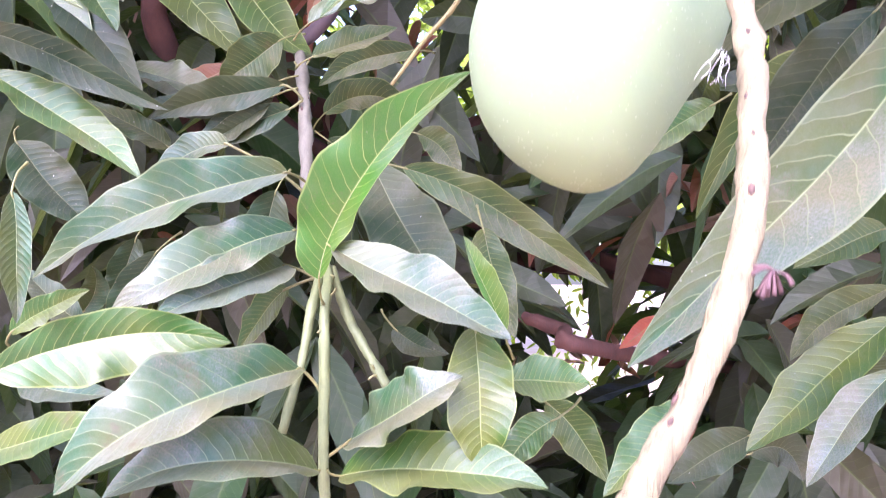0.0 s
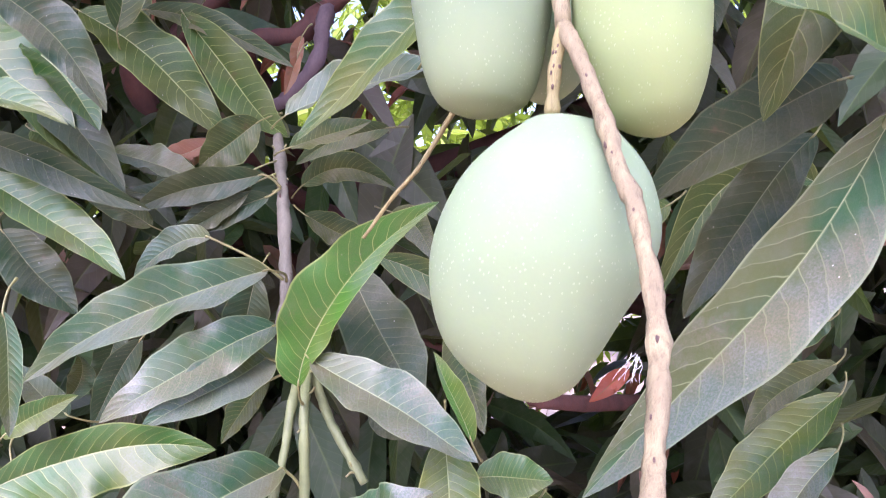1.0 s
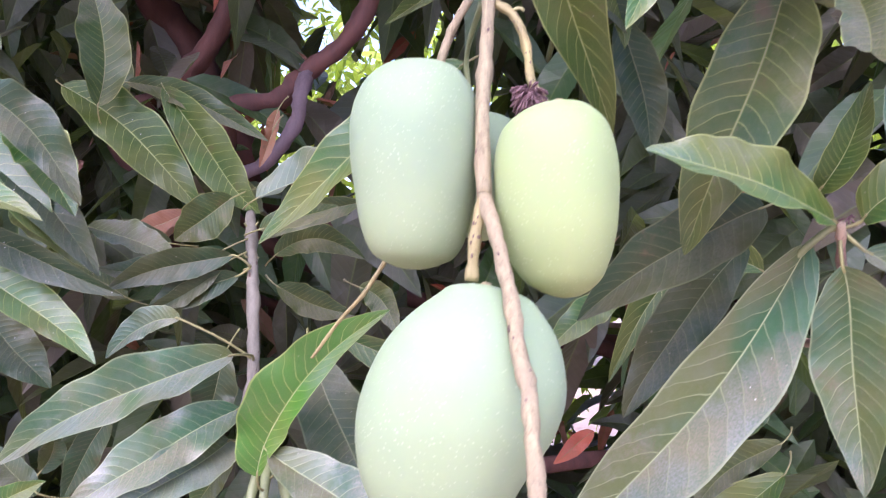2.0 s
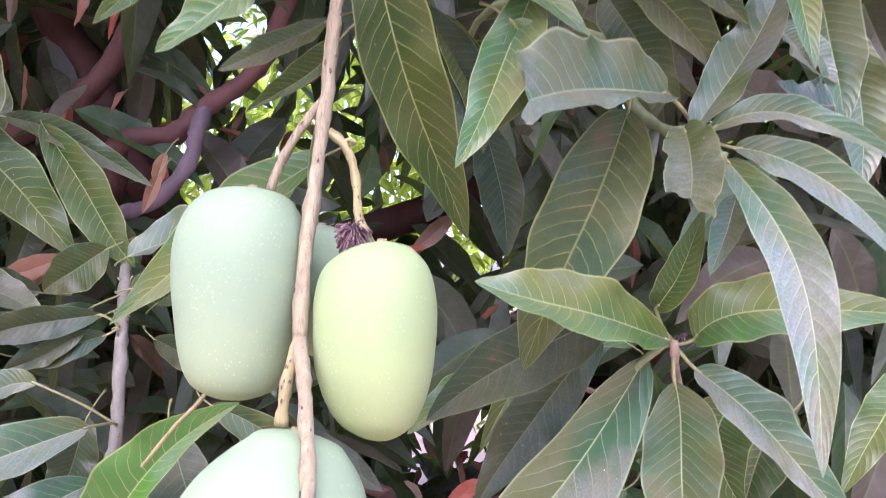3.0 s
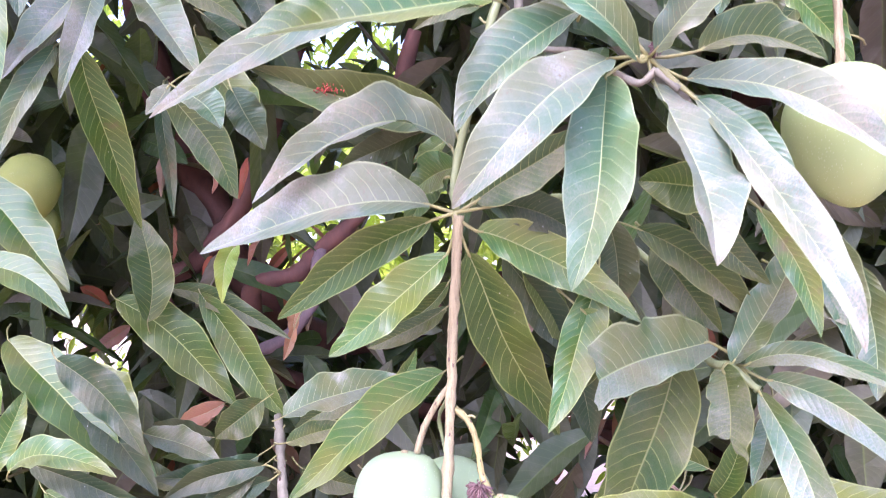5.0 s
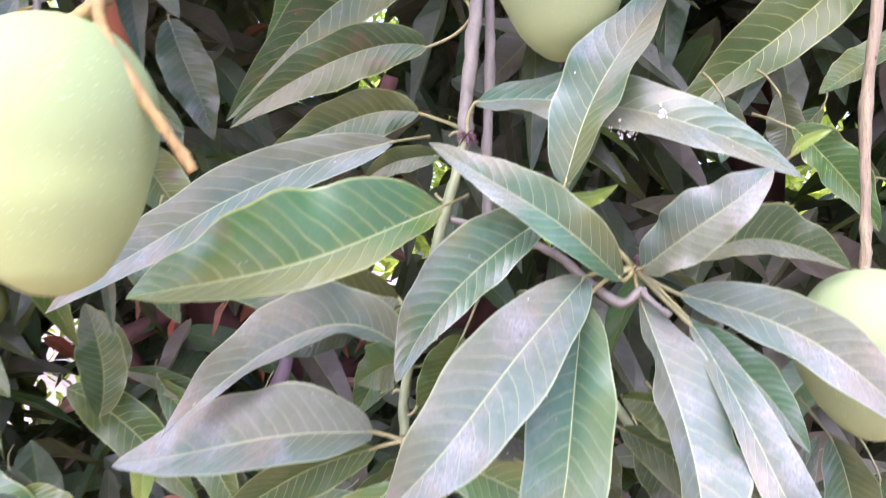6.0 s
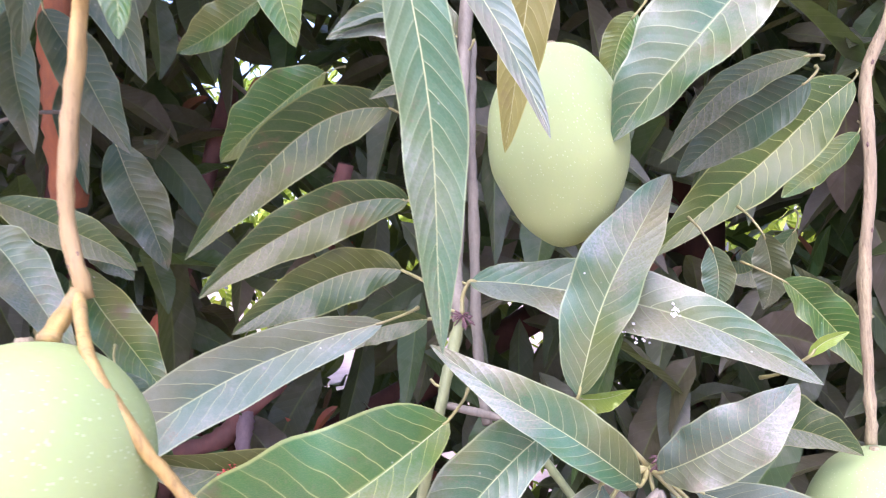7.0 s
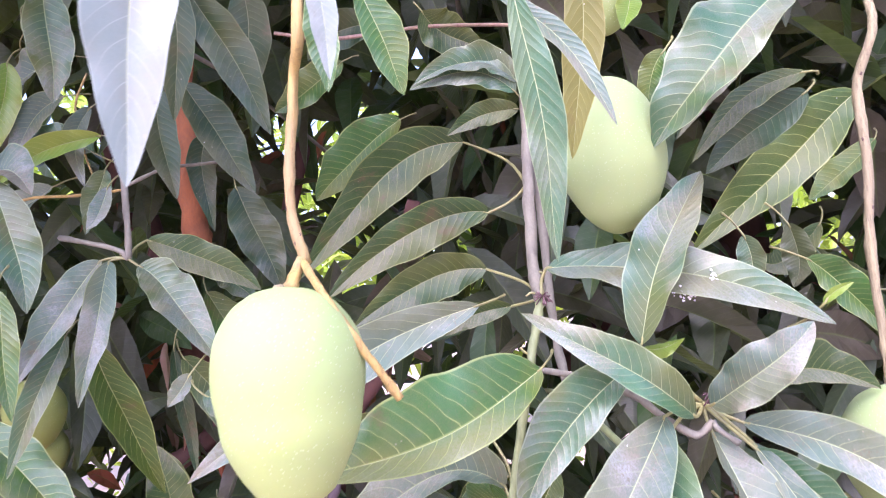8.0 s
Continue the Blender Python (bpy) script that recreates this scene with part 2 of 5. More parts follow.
def part(name, bm, material, parent, label="", at=(0, 0, 0)):
    """One bmesh as one mesh object under a thing or a part, its origin at a place in the world."""
    mesh = bpy.data.meshes.new(name)
    bm.to_mesh(mesh)
    bm.free()
    mesh.materials.append(material)
    for face in mesh.polygons:
        face.use_smooth = True
    ob = new(name, mesh)
    if parent is not None:
        ob.parent = parent
        spot = parent.matrix_basis.translation.copy()
        up = parent.parent
        while up is not None:
            spot += up.matrix_basis.translation
            up = up.parent
        ob.location = vec(at) - spot
    else:
        ob.location = vec(at)
    return tagged(ob, label) if label else ob


def thing(name, at, label, category, group="", kind=""):
    ob = new(name)
    ob.empty_display_size = 0.02
    ob.location = at
    return tagged(ob, label, category, group, kind)


def spline(points, steps):
    """A smooth line through the points (Catmull-Rom)."""
    p = [vec(q) for q in points]
    p = [2 * p[0] - p[1], *p, 2 * p[-1] - p[-2]]
    line = []
    for a, b, c, d in zip(p, p[1:], p[2:], p[3:]):
        for k in range(steps):
            t = k / steps
            line.append(0.5 * (2 * b + (c - a) * t + (2 * a - 5 * b + 4 * c - d) * t * t + (3 * b - 3 * c + d - a) * t ** 3))
    line.append(p[-2])
    return line


def tube_mesh(line, radius, sides=8, origin=(0, 0, 0), rough=0.0, seed=0):
    """A closed tube; radius is a function of 0..1; rough makes it uneven."""
    bm = bmesh.new()
    rings = []
    side = None
    o = vec(origin)
    for k, p in enumerate(line):
        t = (line[min(k + 1, len(line) - 1)] - line[max(k - 1, 0)]).normalized()
        if side is None:
            side = t.orthogonal().normalized()
        side = (side - t * side.dot(t)).normalized()
        up = t.cross(side)
        s = k / (len(line) - 1)
        ring = []
        for j in range(sides):
            a = 2 * math.pi * j / sides
            d = side * math.cos(a) + up * math.sin(a)
            r = radius(s)
            if rough:
                r *= 1 + rough * noise.noise(p * 90 + d * 1.5 + Vector((seed, 0, 0))) + 0.6 * rough * noise.noise(p * 300 + d)
            ring.append(bm.verts.new(p - o + d * r))
        rings.append(ring)
    for a, b in zip(rings, rings[1:]):
        for j in range(sides):
            bm.faces.new((a[j], a[(j + 1) % sides], b[(j + 1) % sides], b[j]))
    bm.faces.new(rings[0][::-1])
    bm.faces.new(rings[-1])
    return bm


def outline(s):
    """Half width of a mango leaf along its length, 1 at the widest: oblong, with a drawn-out tip."""
    body = math.sin(math.pi * min(1.0, s ** 0.86)) ** 0.68 if 0 < s < 1 else 0.0
    return body * (1.0 - 0.22 * max(0.0, s - 0.62) / 0.38)


def blade_mesh(base, mid, tip, facing, left, right, seed, wave, torn=False, rows=30, cols=5):
    """A leaf blade with thickness along base, mid, tip; facing is its upper side. Local to base. Returns mesh, centre line."""
    rnd = random.Random(seed)
    b, m, t = vec(base), vec(mid), vec(tip)
    ctrl = 2 * m - 0.5 * (b + t)
    bm = bmesh.new()
    uv = bm.loops.layers.uv.new("UVMap")
    centre, rings = [], []
    ph = [rnd.uniform(0, 6.28) for _ in range(6)]
    fold, cup = rnd.uniform(0.46, 0.76), rnd.uniform(-0.20, -0.02)
    twist = rnd.uniform(-0.25, 0.25)
    f0 = vec(facing).normalized()
    size = (t - b).length
    def spine(s):
        """Centre, across and up directions at a share s of the length."""
        p = (1 - s) ** 2 * b + 2 * s * (1 - s) * ctrl + s * s * t
        d = (2 * (1 - s) * (ctrl - b) + 2 * s * (t - ctrl)).normalized()
        f = Matrix.Rotation(twist * (s - 0.5), 3, d) @ f0
        f = (f - d * f.dot(d)).normalized()
        x = f.cross(d)
        return p + x * 0.012 * size * math.sin(5 * s + ph[4]) * s * (1 - s) * 4, x, f

    for k in range(rows + 1):
        s = k / rows
        p, x, f = spine(s)
        centre.append(p)
        w = max(outline(0.04 + 0.60 * s) if torn else outline(s), 0.015)
        ring = []
        for j in range(-cols, cols + 1):
            u = j / cols
            half = left if u > 0 else right
            q = abs(u)
            reach = s
            if torn:
                # the end is eaten off aslant, with a bite at one edge
                reach = s * (0.84 + 0.16 * max(0.0, u) ** 0.6 + 0.012 * math.sin(9 * u + ph[5]))
                p, x, f = spine(reach)
            ripple = wave * q * q * w * (math.sin(reach * 17 + ph[0 if u > 0 else 1]) + 0.6 * math.sin(reach * 31 + ph[2 if u > 0 else 3]))
            edge = 1 + 0.035 * math.sin(reach * 23 + ph[3] + u) * q
            if torn:
                edge *= 1 - 0.22 * q * math.exp(-((s - (0.62 if u < 0 else 0.90)) / 0.05) ** 2)
            h = half * w * (fold * q + cup * q * q) + ripple * half
            ring.append((bm.verts.new(p + x * u * half * w * edge + f * h - b), (0.5 + 0.5 * u, reach)))
        rings.append(ring)
    for a, c in zip(rings, rings[1:]):
        for j in range(2 * cols):
            quad = (a[j], a[j + 1], c[j + 1], c[j])
            face = bm.faces.new([v for v, _ in quad])
            for loop, (_, co) in zip(face.loops, quad):
                loop[uv].uv = co
        # the two halves meet in a crease along the midrib
        bm.edges.get((a[cols][0], c[cols][0])).smooth = False
    return bm, centre[:int(rows * 0.86)] if torn else centre


LEAVES = [0]


def leaf(shoot, base, mid, tip, facing, left, right, kind="g", root=None, torn=False, label="", wave=None):
    """One leaf of a shoot: blade, raised midrib and petiole (from the place root on the twig)."""
    LEAVES[0] += 1
    seed = LEAVES[0]
    left, right = 0.87 * left, 0.87 * right
    bm, centre = blade_mesh(base, mid, tip, facing, left, right, seed, 0.07 + 0.12 * (seed * 7 % 10) / 10 if wave is None else wave, torn)
    ob = part("leaf", bm, LEAF[kind], shoot, label, base)
    thick = 0.00026 + 0.0065 * (left + right) * 0.5
    part("midrib", tube_mesh(centre[:-1], lambda s: thick * (1.0 - 0.8 * s) * 0.9, 5, base), SHADED_RIB if kind in "db" else MIDRIB, ob, "", base)
    b = vec(base)
    d = (centre[1] - centre[0]).normalized()
    thin = 1.0
    if root is None:
        root, thin = b - d * 0.024 + Vector((0, 0.026, 0.002)), 0.7
    r = vec(root)
    stalk = spline([r, r.lerp(b, 0.55) - d * 0.12 * (b - r).length, b, b + d * 0.006], 4)
    part("petiole", tube_mesh(stalk, lambda s: thin * (0.0016 - 0.0004 * s + 0.0007 * max(0.0, 1 - 7 * s)), 6, base), PETIOLE, ob, "", base)
    return ob


def twig(parent, name, points, r0, r1, kind, label="", scars=0, spurs=0):
    """An uneven twig through the points, radii in millimetres, with small dark scars and old leaf-stalk spurs as sub-parts."""
    line = spline(points, 7)
    n = len(line)
    ob = part(name, tube_mesh(line, lambda s: (r0 + (r1 - r0) * s) / 1000 * (1 + 0.12 * max(0, math.sin(s * n * 0.55)) ** 4 + 0.16 * noise.noise((s * n * 0.31, n, 0.0)) + 0.10 * noise.noise((s * n * 0.9, 7.0, n))), 10, points[0], 0.30, len(points)), BARK[kind], parent, label, points[0])
    rnd = random.Random(n)
    for k in range(scars):
        i = rnd.randrange(2, n - 2)
        d = (line[i + 1] - line[i]).normalized()
        out = d.orthogonal()
        out.rotate(Matrix.Rotation(rnd.uniform(0, 6.28), 3, d))
        if out.y > 0.3:
            out = -out
        r = (r0 + (r1 - r0) * i / n) / 1000
        bm = bmesh.new()
        bmesh.ops.create_icosphere(bm, subdivisions=1, radius=r * rnd.uniform(0.14, 0.30))
        for v in bm.verts:
            v.co = v.co + d * v.co.dot(d) * 1.1 - out.normalized() * v.co.dot(out.normalized()) * 0.5 + v.co.length * 0.2 * noise.noise_vector(v.co * 900)
        part("bud_scar", bm, SCAR, ob, "", line[i] + out.normalized() * r * 0.95)
    for k in range(spurs):
        i = rnd.randrange(1, n - 2)
        d = (line[i + 1] - line[i]).normalized()
        out = Vector((rnd.choice((-1, 1)) * rnd.uniform(0.6, 1), rnd.uniform(-0.7, 0.1), rnd.uniform(0.1, 0.5))).normalized()
        long = rnd.uniform(0.006, 0.013)
        way = [Vector((0, 0, 0)), out * long * 0.6, out * long + Vector((0, 0, rnd.choice((-1, 1)) * 0.35 * long))]
        part("spur", tube_mesh(spline(way, 3), lambda s: 0.0014 - 0.0005 * s + 0.0006 * max(0.0, s - 0.7), 6), PETIOLE, ob, "", line[i])
    return ob


def halfwidth(profile, z):
    """A smooth half width at a share z of the length, from (share, half width) pairs; round at both ends."""
    p = [(0.0, 0.0), *profile, (1.0, 0.0)]
    for (z0, w0), (z1, w1) in zip(p, p[1:]):
        if z <= z1:
            t = (z - z0) / (z1 - z0)
            if z0 == 0.0:
                return w1 * math.sqrt(t)
            if z1 == 1.0:
                return w0 * math.sqrt(1 - t)
            i = p.index((z0, w0))
            m0 = (w1 - p[i - 1][1]) / (z1 - p[i - 1][0])
            m1 = (p[min(i + 2, len(p) - 1)][1] - w0) / (p[min(i + 2, len(p) - 1)][0] - z0)
            h = z1 - z0
            return (2 * t ** 3 - 3 * t * t + 1) * w0 + (t ** 3 - 2 * t * t + t) * h * m0 + (3 * t * t - 2 * t ** 3) * w1 + (t ** 3 - t * t) * h * m1
    return 0.0


# half widths of a mango's two flanks along its length, as shares of the length
PLAIN = ((0.03, 0.16), (0.10, 0.27), (0.28, 0.39), (0.48, 0.41), (0.66, 0.36), (0.82, 0.27), (0.94, 0.15))
BROAD_L = ((0.02, 0.125), (0.06, 0.178), (0.15, 0.266), (0.25, 0.334), (0.39, 0.390), (0.53, 0.408), (0.66, 0.395), (0.78, 0.352), (0.87, 0.290), (0.95, 0.180))
BROAD_R = ((0.02, 0.150), (0.06, 0.215), (0.15, 0.295), (0.25, 0.342), (0.39, 0.368), (0.53, 0.340), (0.66, 0.275), (0.78, 0.222), (0.87, 0.175), (0.95, 0.115))
KIDNEY_L = ((0.02, 0.150), (0.08, 0.250), (0.18, 0.308), (0.31, 0.335), (0.49, 0.320), (0.62, 0.295), (0.73, 0.274), (0.83, 0.246), (0.91, 0.207), (0.96, 0.150))
KIDNEY_R = ((0.02, 0.140), (0.08, 0.215), (0.18, 0.272), (0.31, 0.292), (0.49, 0.298), (0.62, 0.286), (0.73, 0.268), (0.83, 0.250), (0.91, 0.217), (0.96, 0.158))
EGG_L = ((0.015, 0.110), (0.06, 0.212), (0.14, 0.297), (0.28, 0.340), (0.42, 0.349), (0.55, 0.345), (0.69, 0.323), (0.83, 0.268), (0.94, 0.175))
EGG_R = ((0.015, 0.110), (0.06, 0.180), (0.14, 0.240), (0.28, 0.275), (0.42, 0.281), (0.55, 0.270), (0.69, 0.252), (0.83, 0.208), (0.94, 0.138))
LONG_L = ((0.01, 0.095), (0.04, 0.164), (0.09, 0.231), (0.21, 0.305), (0.31, 0.331), (0.45, 0.338), (0.57, 0.322), (0.69, 0.304), (0.81, 0.251), (0.89, 0.200), (0.95, 0.143))
LONG_R = ((0.01, 0.090), (0.04, 0.180), (0.09, 0.254), (0.21, 0.335), (0.31, 0.364), (0.45, 0.360), (0.57, 0.334), (0.69, 0.306), (0.81, 0.246), (0.89, 0.196), (0.95, 0.143))
PEAR_L = ((0.02, 0.105), (0.10, 0.220), (0.28, 0.318), (0.48, 0.345), (0.60, 0.333), (0.71, 0.289), (0.80, 0.242), (0.88, 0.190), (0.95, 0.115))
PEAR_R = ((0.02, 0.110), (0.10, 0.215), (0.28, 0.310), (0.48, 0.347), (0.60, 0.342), (0.71, 0.310), (0.80, 0.268), (0.88, 0.218), (0.95, 0.140))


def mango(top, bottom, right, sides, depth, material, label, group="mangoes on the tree"):
    """A hanging mango between top and bottom: sides are the half widths of its two flanks, right the way to the second, depth its share of thickness."""
    t, b = vec(top), vec(bottom)
    axis = (b - t).normalized()
    length = (b - t).length
    x = (vec(right) - axis * vec(right).dot(axis)).normalized()
    y = axis.cross(x)
    bm = bmesh.new()
    uv = bm.loops.layers.uv.new("UVMap")
    rows, round_ = 48, 48
    rings = []
    for k in range(rows + 1):
        z = 0.5 - 0.5 * math.cos(math.pi * k / rows)
        wl, wr = halfwidth(sides[0], z), halfwidth(sides[1], z)
        thick = 0.5 * (wl + wr) * depth
        ring = []
        for j in range(round_):
            g = 2 * math.pi * j / round_
            cx, cy = math.cos(g), math.sin(g)
            p = axis * z + x * cx * (wr if cx > 0 else wl) + y * cy * thick
            lump = 1 + 0.012 * noise.noise(p * 5 + t * 40)
            ring.append(bm.verts.new((axis * z + (p - axis * z) * lump) * length))
        rings.append(ring)
    for k, (p, q) in enumerate(zip(rings, rings[1:])):
        for j in range(round_):
            f = bm.faces.new((p[j], q[j], q[(j + 1) % round_], p[(j + 1) % round_]))
            for loop, co in zip(f.loops, ((j / round_, k / rows), (j / round_, (k + 1) / rows), ((j + 1) / round_, (k + 1) / rows), ((j + 1) / round_, k / rows))):
                loop[uv].uv = co
    bmesh.ops.remove_doubles(bm, verts=bm.verts, dist=1e-6)
    bmesh.ops.recalc_face_normals(bm, faces=bm.faces)
    ob = part("mango", bm, material, None, "", top)
    tagged(ob, label, "mango", group)
    # the knob where the stalk was joined
    bm = tube_mesh([-axis * 0.0015, axis * 0.001, axis * 0.004], lambda s: 0.0026 + 0.0010 * math.sin(3.14 * s), 9)
    part("stem_end", bm, BARK["tan"], ob, "woody brown stem end", top)
    return ob


# ---- mango branch with grey stem and dusty drooping leaves ----
shoot_S = thing("leafy_branch", (-0.020, 1.300, 0.750), "mango branch with grey stem and dusty drooping leaves", "branch", "branches of the mango tree")
twig(shoot_S, "stem", [(-0.171, 0.675, 1.232), (-0.169, 0.690, 1.268), (-0.175, 0.705, 1.339), (-0.182, 0.725, 1.384), (-0.199, 0.772, 1.449)], 7, 6.4, "gry", scars=8, spurs=9)
twig(shoot_S, "stem", [(-0.020, 1.300, 0.750), (-0.110, 0.620, 0.900), (-0.119, 0.560, 1.016), (-0.121, 0.560, 1.104), (-0.123, 0.570, 1.167), (-0.133, 0.620, 1.204), (-0.171, 0.675, 1.232)], 4.2, 4.6, "grn", scars=0, spurs=4)
twig(shoot_S, "stem", [(-0.153, 0.550, 1.070), (-0.141, 0.560, 1.122), (-0.136, 0.580, 1.173), (-0.136, 0.620, 1.209)], 3.8, 4.2, "grn", scars=0, spurs=0)
twig(shoot_S, "stem", [(-0.068, 0.560, 1.106), (-0.088, 0.570, 1.136), (-0.109, 0.590, 1.166), (-0.130, 0.630, 1.204)], 4, 4.4, "grn", scars=0, spurs=3)
leaf(shoot_S, (-0.120, 0.534, 1.195), (-0.085, 0.510, 1.271), (0.001, 0.479, 1.344), (-0.35, -0.93, -0.06), 0.0340, 0.0200, "v")
leaf(shoot_S, (-0.107, 0.520, 1.220), (-0.035, 0.489, 1.185), (0.028, 0.440, 1.158), (-0.08, -0.69, 0.72), 0.0270, 0.0290, "p")
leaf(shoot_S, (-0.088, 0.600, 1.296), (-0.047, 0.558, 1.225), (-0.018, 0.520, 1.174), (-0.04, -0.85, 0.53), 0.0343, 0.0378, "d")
leaf(shoot_S, (-0.169, 0.620, 1.292), (-0.266, 0.570, 1.257), (-0.372, 0.560, 1.194), (0.06, -0.90, 0.43), 0.0328, 0.0310, "p", (-0.169, 0.690, 1.279))
leaf(shoot_S, (-0.161, 0.620, 1.239), (-0.217, 0.550, 1.211), (-0.282, 0.520, 1.168), (0.29, -0.76, 0.58), 0.0300, 0.0300, "p", (-0.157, 0.660, 1.232))
leaf(shoot_S, (-0.171, 0.620, 1.207), (-0.196, 0.558, 1.191), (-0.247, 0.520, 1.164), (0.40, -0.60, 0.69), 0.0310, 0.0290, "p", (-0.146, 0.630, 1.195))
leaf(shoot_S, (-0.342, 0.470, 1.127), (-0.266, 0.490, 1.153), (-0.185, 0.520, 1.146), (0.29, -0.95, 0.11), 0.0240, 0.0360, "g")
leaf(shoot_S, (-0.138, 0.550, 1.122), (-0.198, 0.450, 1.108), (-0.263, 0.420, 1.059), (0.27, -0.62, 0.74), 0.0340, 0.0360, "p", (-0.121, 0.560, 1.096))
leaf(shoot_S, (-0.123, 0.550, 1.040), (-0.178, 0.470, 1.069), (-0.248, 0.450, 1.047), (0.42, -0.47, 0.78), 0.0290, 0.0320, "p", (-0.120, 0.560, 1.047))
leaf(shoot_S, (-0.370, 0.500, 1.063), (-0.307, 0.480, 1.080), (-0.246, 0.460, 1.102), (-0.41, -0.74, 0.53), 0.0164, 0.0235, "g")
leaf(shoot_S, (-0.097, 0.550, 1.065), (-0.047, 0.470, 1.106), (-0.004, 0.460, 1.131), (-0.30, -0.72, 0.62), 0.0270, 0.0300, "p", (-0.120, 0.560, 1.047))
leaf(shoot_S, (0.004, 0.500, 1.161), (0.007, 0.470, 1.110), (0.011, 0.470, 1.067), (0.03, -0.95, 0.31), 0.0275, 0.0270, "g")
leaf(shoot_S, (0.028, 0.550, 1.114), (0.062, 0.548, 1.115), (0.093, 0.540, 1.114), (-0.13, -0.84, 0.52), 0.0225, 0.0225, "g")
leaf(shoot_S, (-0.099, 0.520, 1.045), (-0.018, 0.470, 1.066), (0.052, 0.450, 1.060), (-0.32, -0.52, 0.79), 0.0260, 0.0340, "g")
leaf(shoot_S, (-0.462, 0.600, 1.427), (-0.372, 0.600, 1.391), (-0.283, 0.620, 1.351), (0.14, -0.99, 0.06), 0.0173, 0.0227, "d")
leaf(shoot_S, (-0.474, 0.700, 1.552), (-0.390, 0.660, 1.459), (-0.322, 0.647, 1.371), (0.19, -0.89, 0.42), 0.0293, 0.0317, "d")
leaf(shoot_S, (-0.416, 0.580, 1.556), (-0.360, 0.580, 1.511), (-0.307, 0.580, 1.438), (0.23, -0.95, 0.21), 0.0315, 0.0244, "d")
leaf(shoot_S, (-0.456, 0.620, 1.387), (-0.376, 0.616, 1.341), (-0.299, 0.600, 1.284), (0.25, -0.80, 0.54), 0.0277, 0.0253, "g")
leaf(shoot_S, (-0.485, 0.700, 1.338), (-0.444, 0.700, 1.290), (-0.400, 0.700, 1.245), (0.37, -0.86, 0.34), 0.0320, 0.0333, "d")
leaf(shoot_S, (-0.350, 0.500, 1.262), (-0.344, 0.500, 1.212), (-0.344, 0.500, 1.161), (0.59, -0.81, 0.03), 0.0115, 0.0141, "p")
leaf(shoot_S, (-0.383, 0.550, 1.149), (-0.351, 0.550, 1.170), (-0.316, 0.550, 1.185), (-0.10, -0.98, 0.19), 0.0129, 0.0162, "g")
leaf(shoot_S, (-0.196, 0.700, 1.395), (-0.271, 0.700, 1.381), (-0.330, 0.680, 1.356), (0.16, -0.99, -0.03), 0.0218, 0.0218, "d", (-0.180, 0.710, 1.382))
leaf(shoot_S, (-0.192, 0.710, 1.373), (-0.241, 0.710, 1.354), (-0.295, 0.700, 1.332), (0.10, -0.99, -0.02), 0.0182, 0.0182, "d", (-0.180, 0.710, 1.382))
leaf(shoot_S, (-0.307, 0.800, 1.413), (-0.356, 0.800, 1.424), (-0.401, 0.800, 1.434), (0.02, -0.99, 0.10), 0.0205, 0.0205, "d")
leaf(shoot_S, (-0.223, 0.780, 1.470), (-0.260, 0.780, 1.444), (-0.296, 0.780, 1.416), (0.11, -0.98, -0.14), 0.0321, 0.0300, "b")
leaf(shoot_S, (-0.349, 0.860, 1.633), (-0.263, 0.830, 1.521), (-0.186, 0.767, 1.448), (-0.17, -0.93, 0.32), 0.0390, 0.0315, "o")
leaf(shoot_S, (-0.472, 0.830, 1.626), (-0.367, 0.830, 1.551), (-0.277, 0.820, 1.456), (0.18, -0.95, 0.27), 0.0447, 0.0401, "o")
leaf(shoot_S, (-0.404, 0.870, 1.641), (-0.302, 0.860, 1.611), (-0.199, 0.850, 1.554), (-0.01, -0.98, 0.19), 0.0211, 0.0211, "b")
leaf(shoot_S, (0.061, 0.470, 1.543), (-0.022, 0.500, 1.484), (-0.118, 0.520, 1.399), (-0.42, -0.88, 0.22), 0.0316, 0.0279, "g")
leaf(shoot_S, (-0.071, 0.820, 1.468), (-0.130, 0.800, 1.450), (-0.184, 0.800, 1.420), (0.17, -0.99, 0.01), 0.0190, 0.0190, "b")
leaf(shoot_S, (-0.070, 0.680, 1.305), (0.029, 0.660, 1.258), (0.126, 0.640, 1.187), (-0.11, -0.98, 0.15), 0.0217, 0.0263, "b")
leaf(shoot_S, (0.010, 0.620, 1.241), (0.022, 0.600, 1.197), (0.037, 0.570, 1.146), (-0.10, -0.89, 0.44), 0.0184, 0.0214, "b")
leaf(shoot_S, (0.025, 0.500, 1.156), (0.010, 0.500, 1.193), (-0.005, 0.500, 1.228), (0.16, -0.98, 0.07), 0.0052, 0.0130, "v")
leaf(shoot_S, (-0.191, 0.860, 1.400), (-0.133, 0.860, 1.422), (-0.066, 0.850, 1.395), (-0.08, -0.99, 0.07), 0.0236, 0.0236, "b")
leaf(shoot_S, (-0.178, 0.820, 1.360), (-0.136, 0.840, 1.337), (-0.080, 0.850, 1.320), (0.32, -0.94, 0.09), 0.0229, 0.0229, "b")
leaf(shoot_S, (-0.239, 0.660, 1.325), (-0.280, 0.660, 1.318), (-0.314, 0.650, 1.284), (-0.04, -0.95, 0.31), 0.0153, 0.0195, "p", (-0.169, 0.690, 1.279))
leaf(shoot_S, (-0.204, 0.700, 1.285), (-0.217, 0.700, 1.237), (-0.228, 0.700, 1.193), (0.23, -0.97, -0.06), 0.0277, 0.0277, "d")
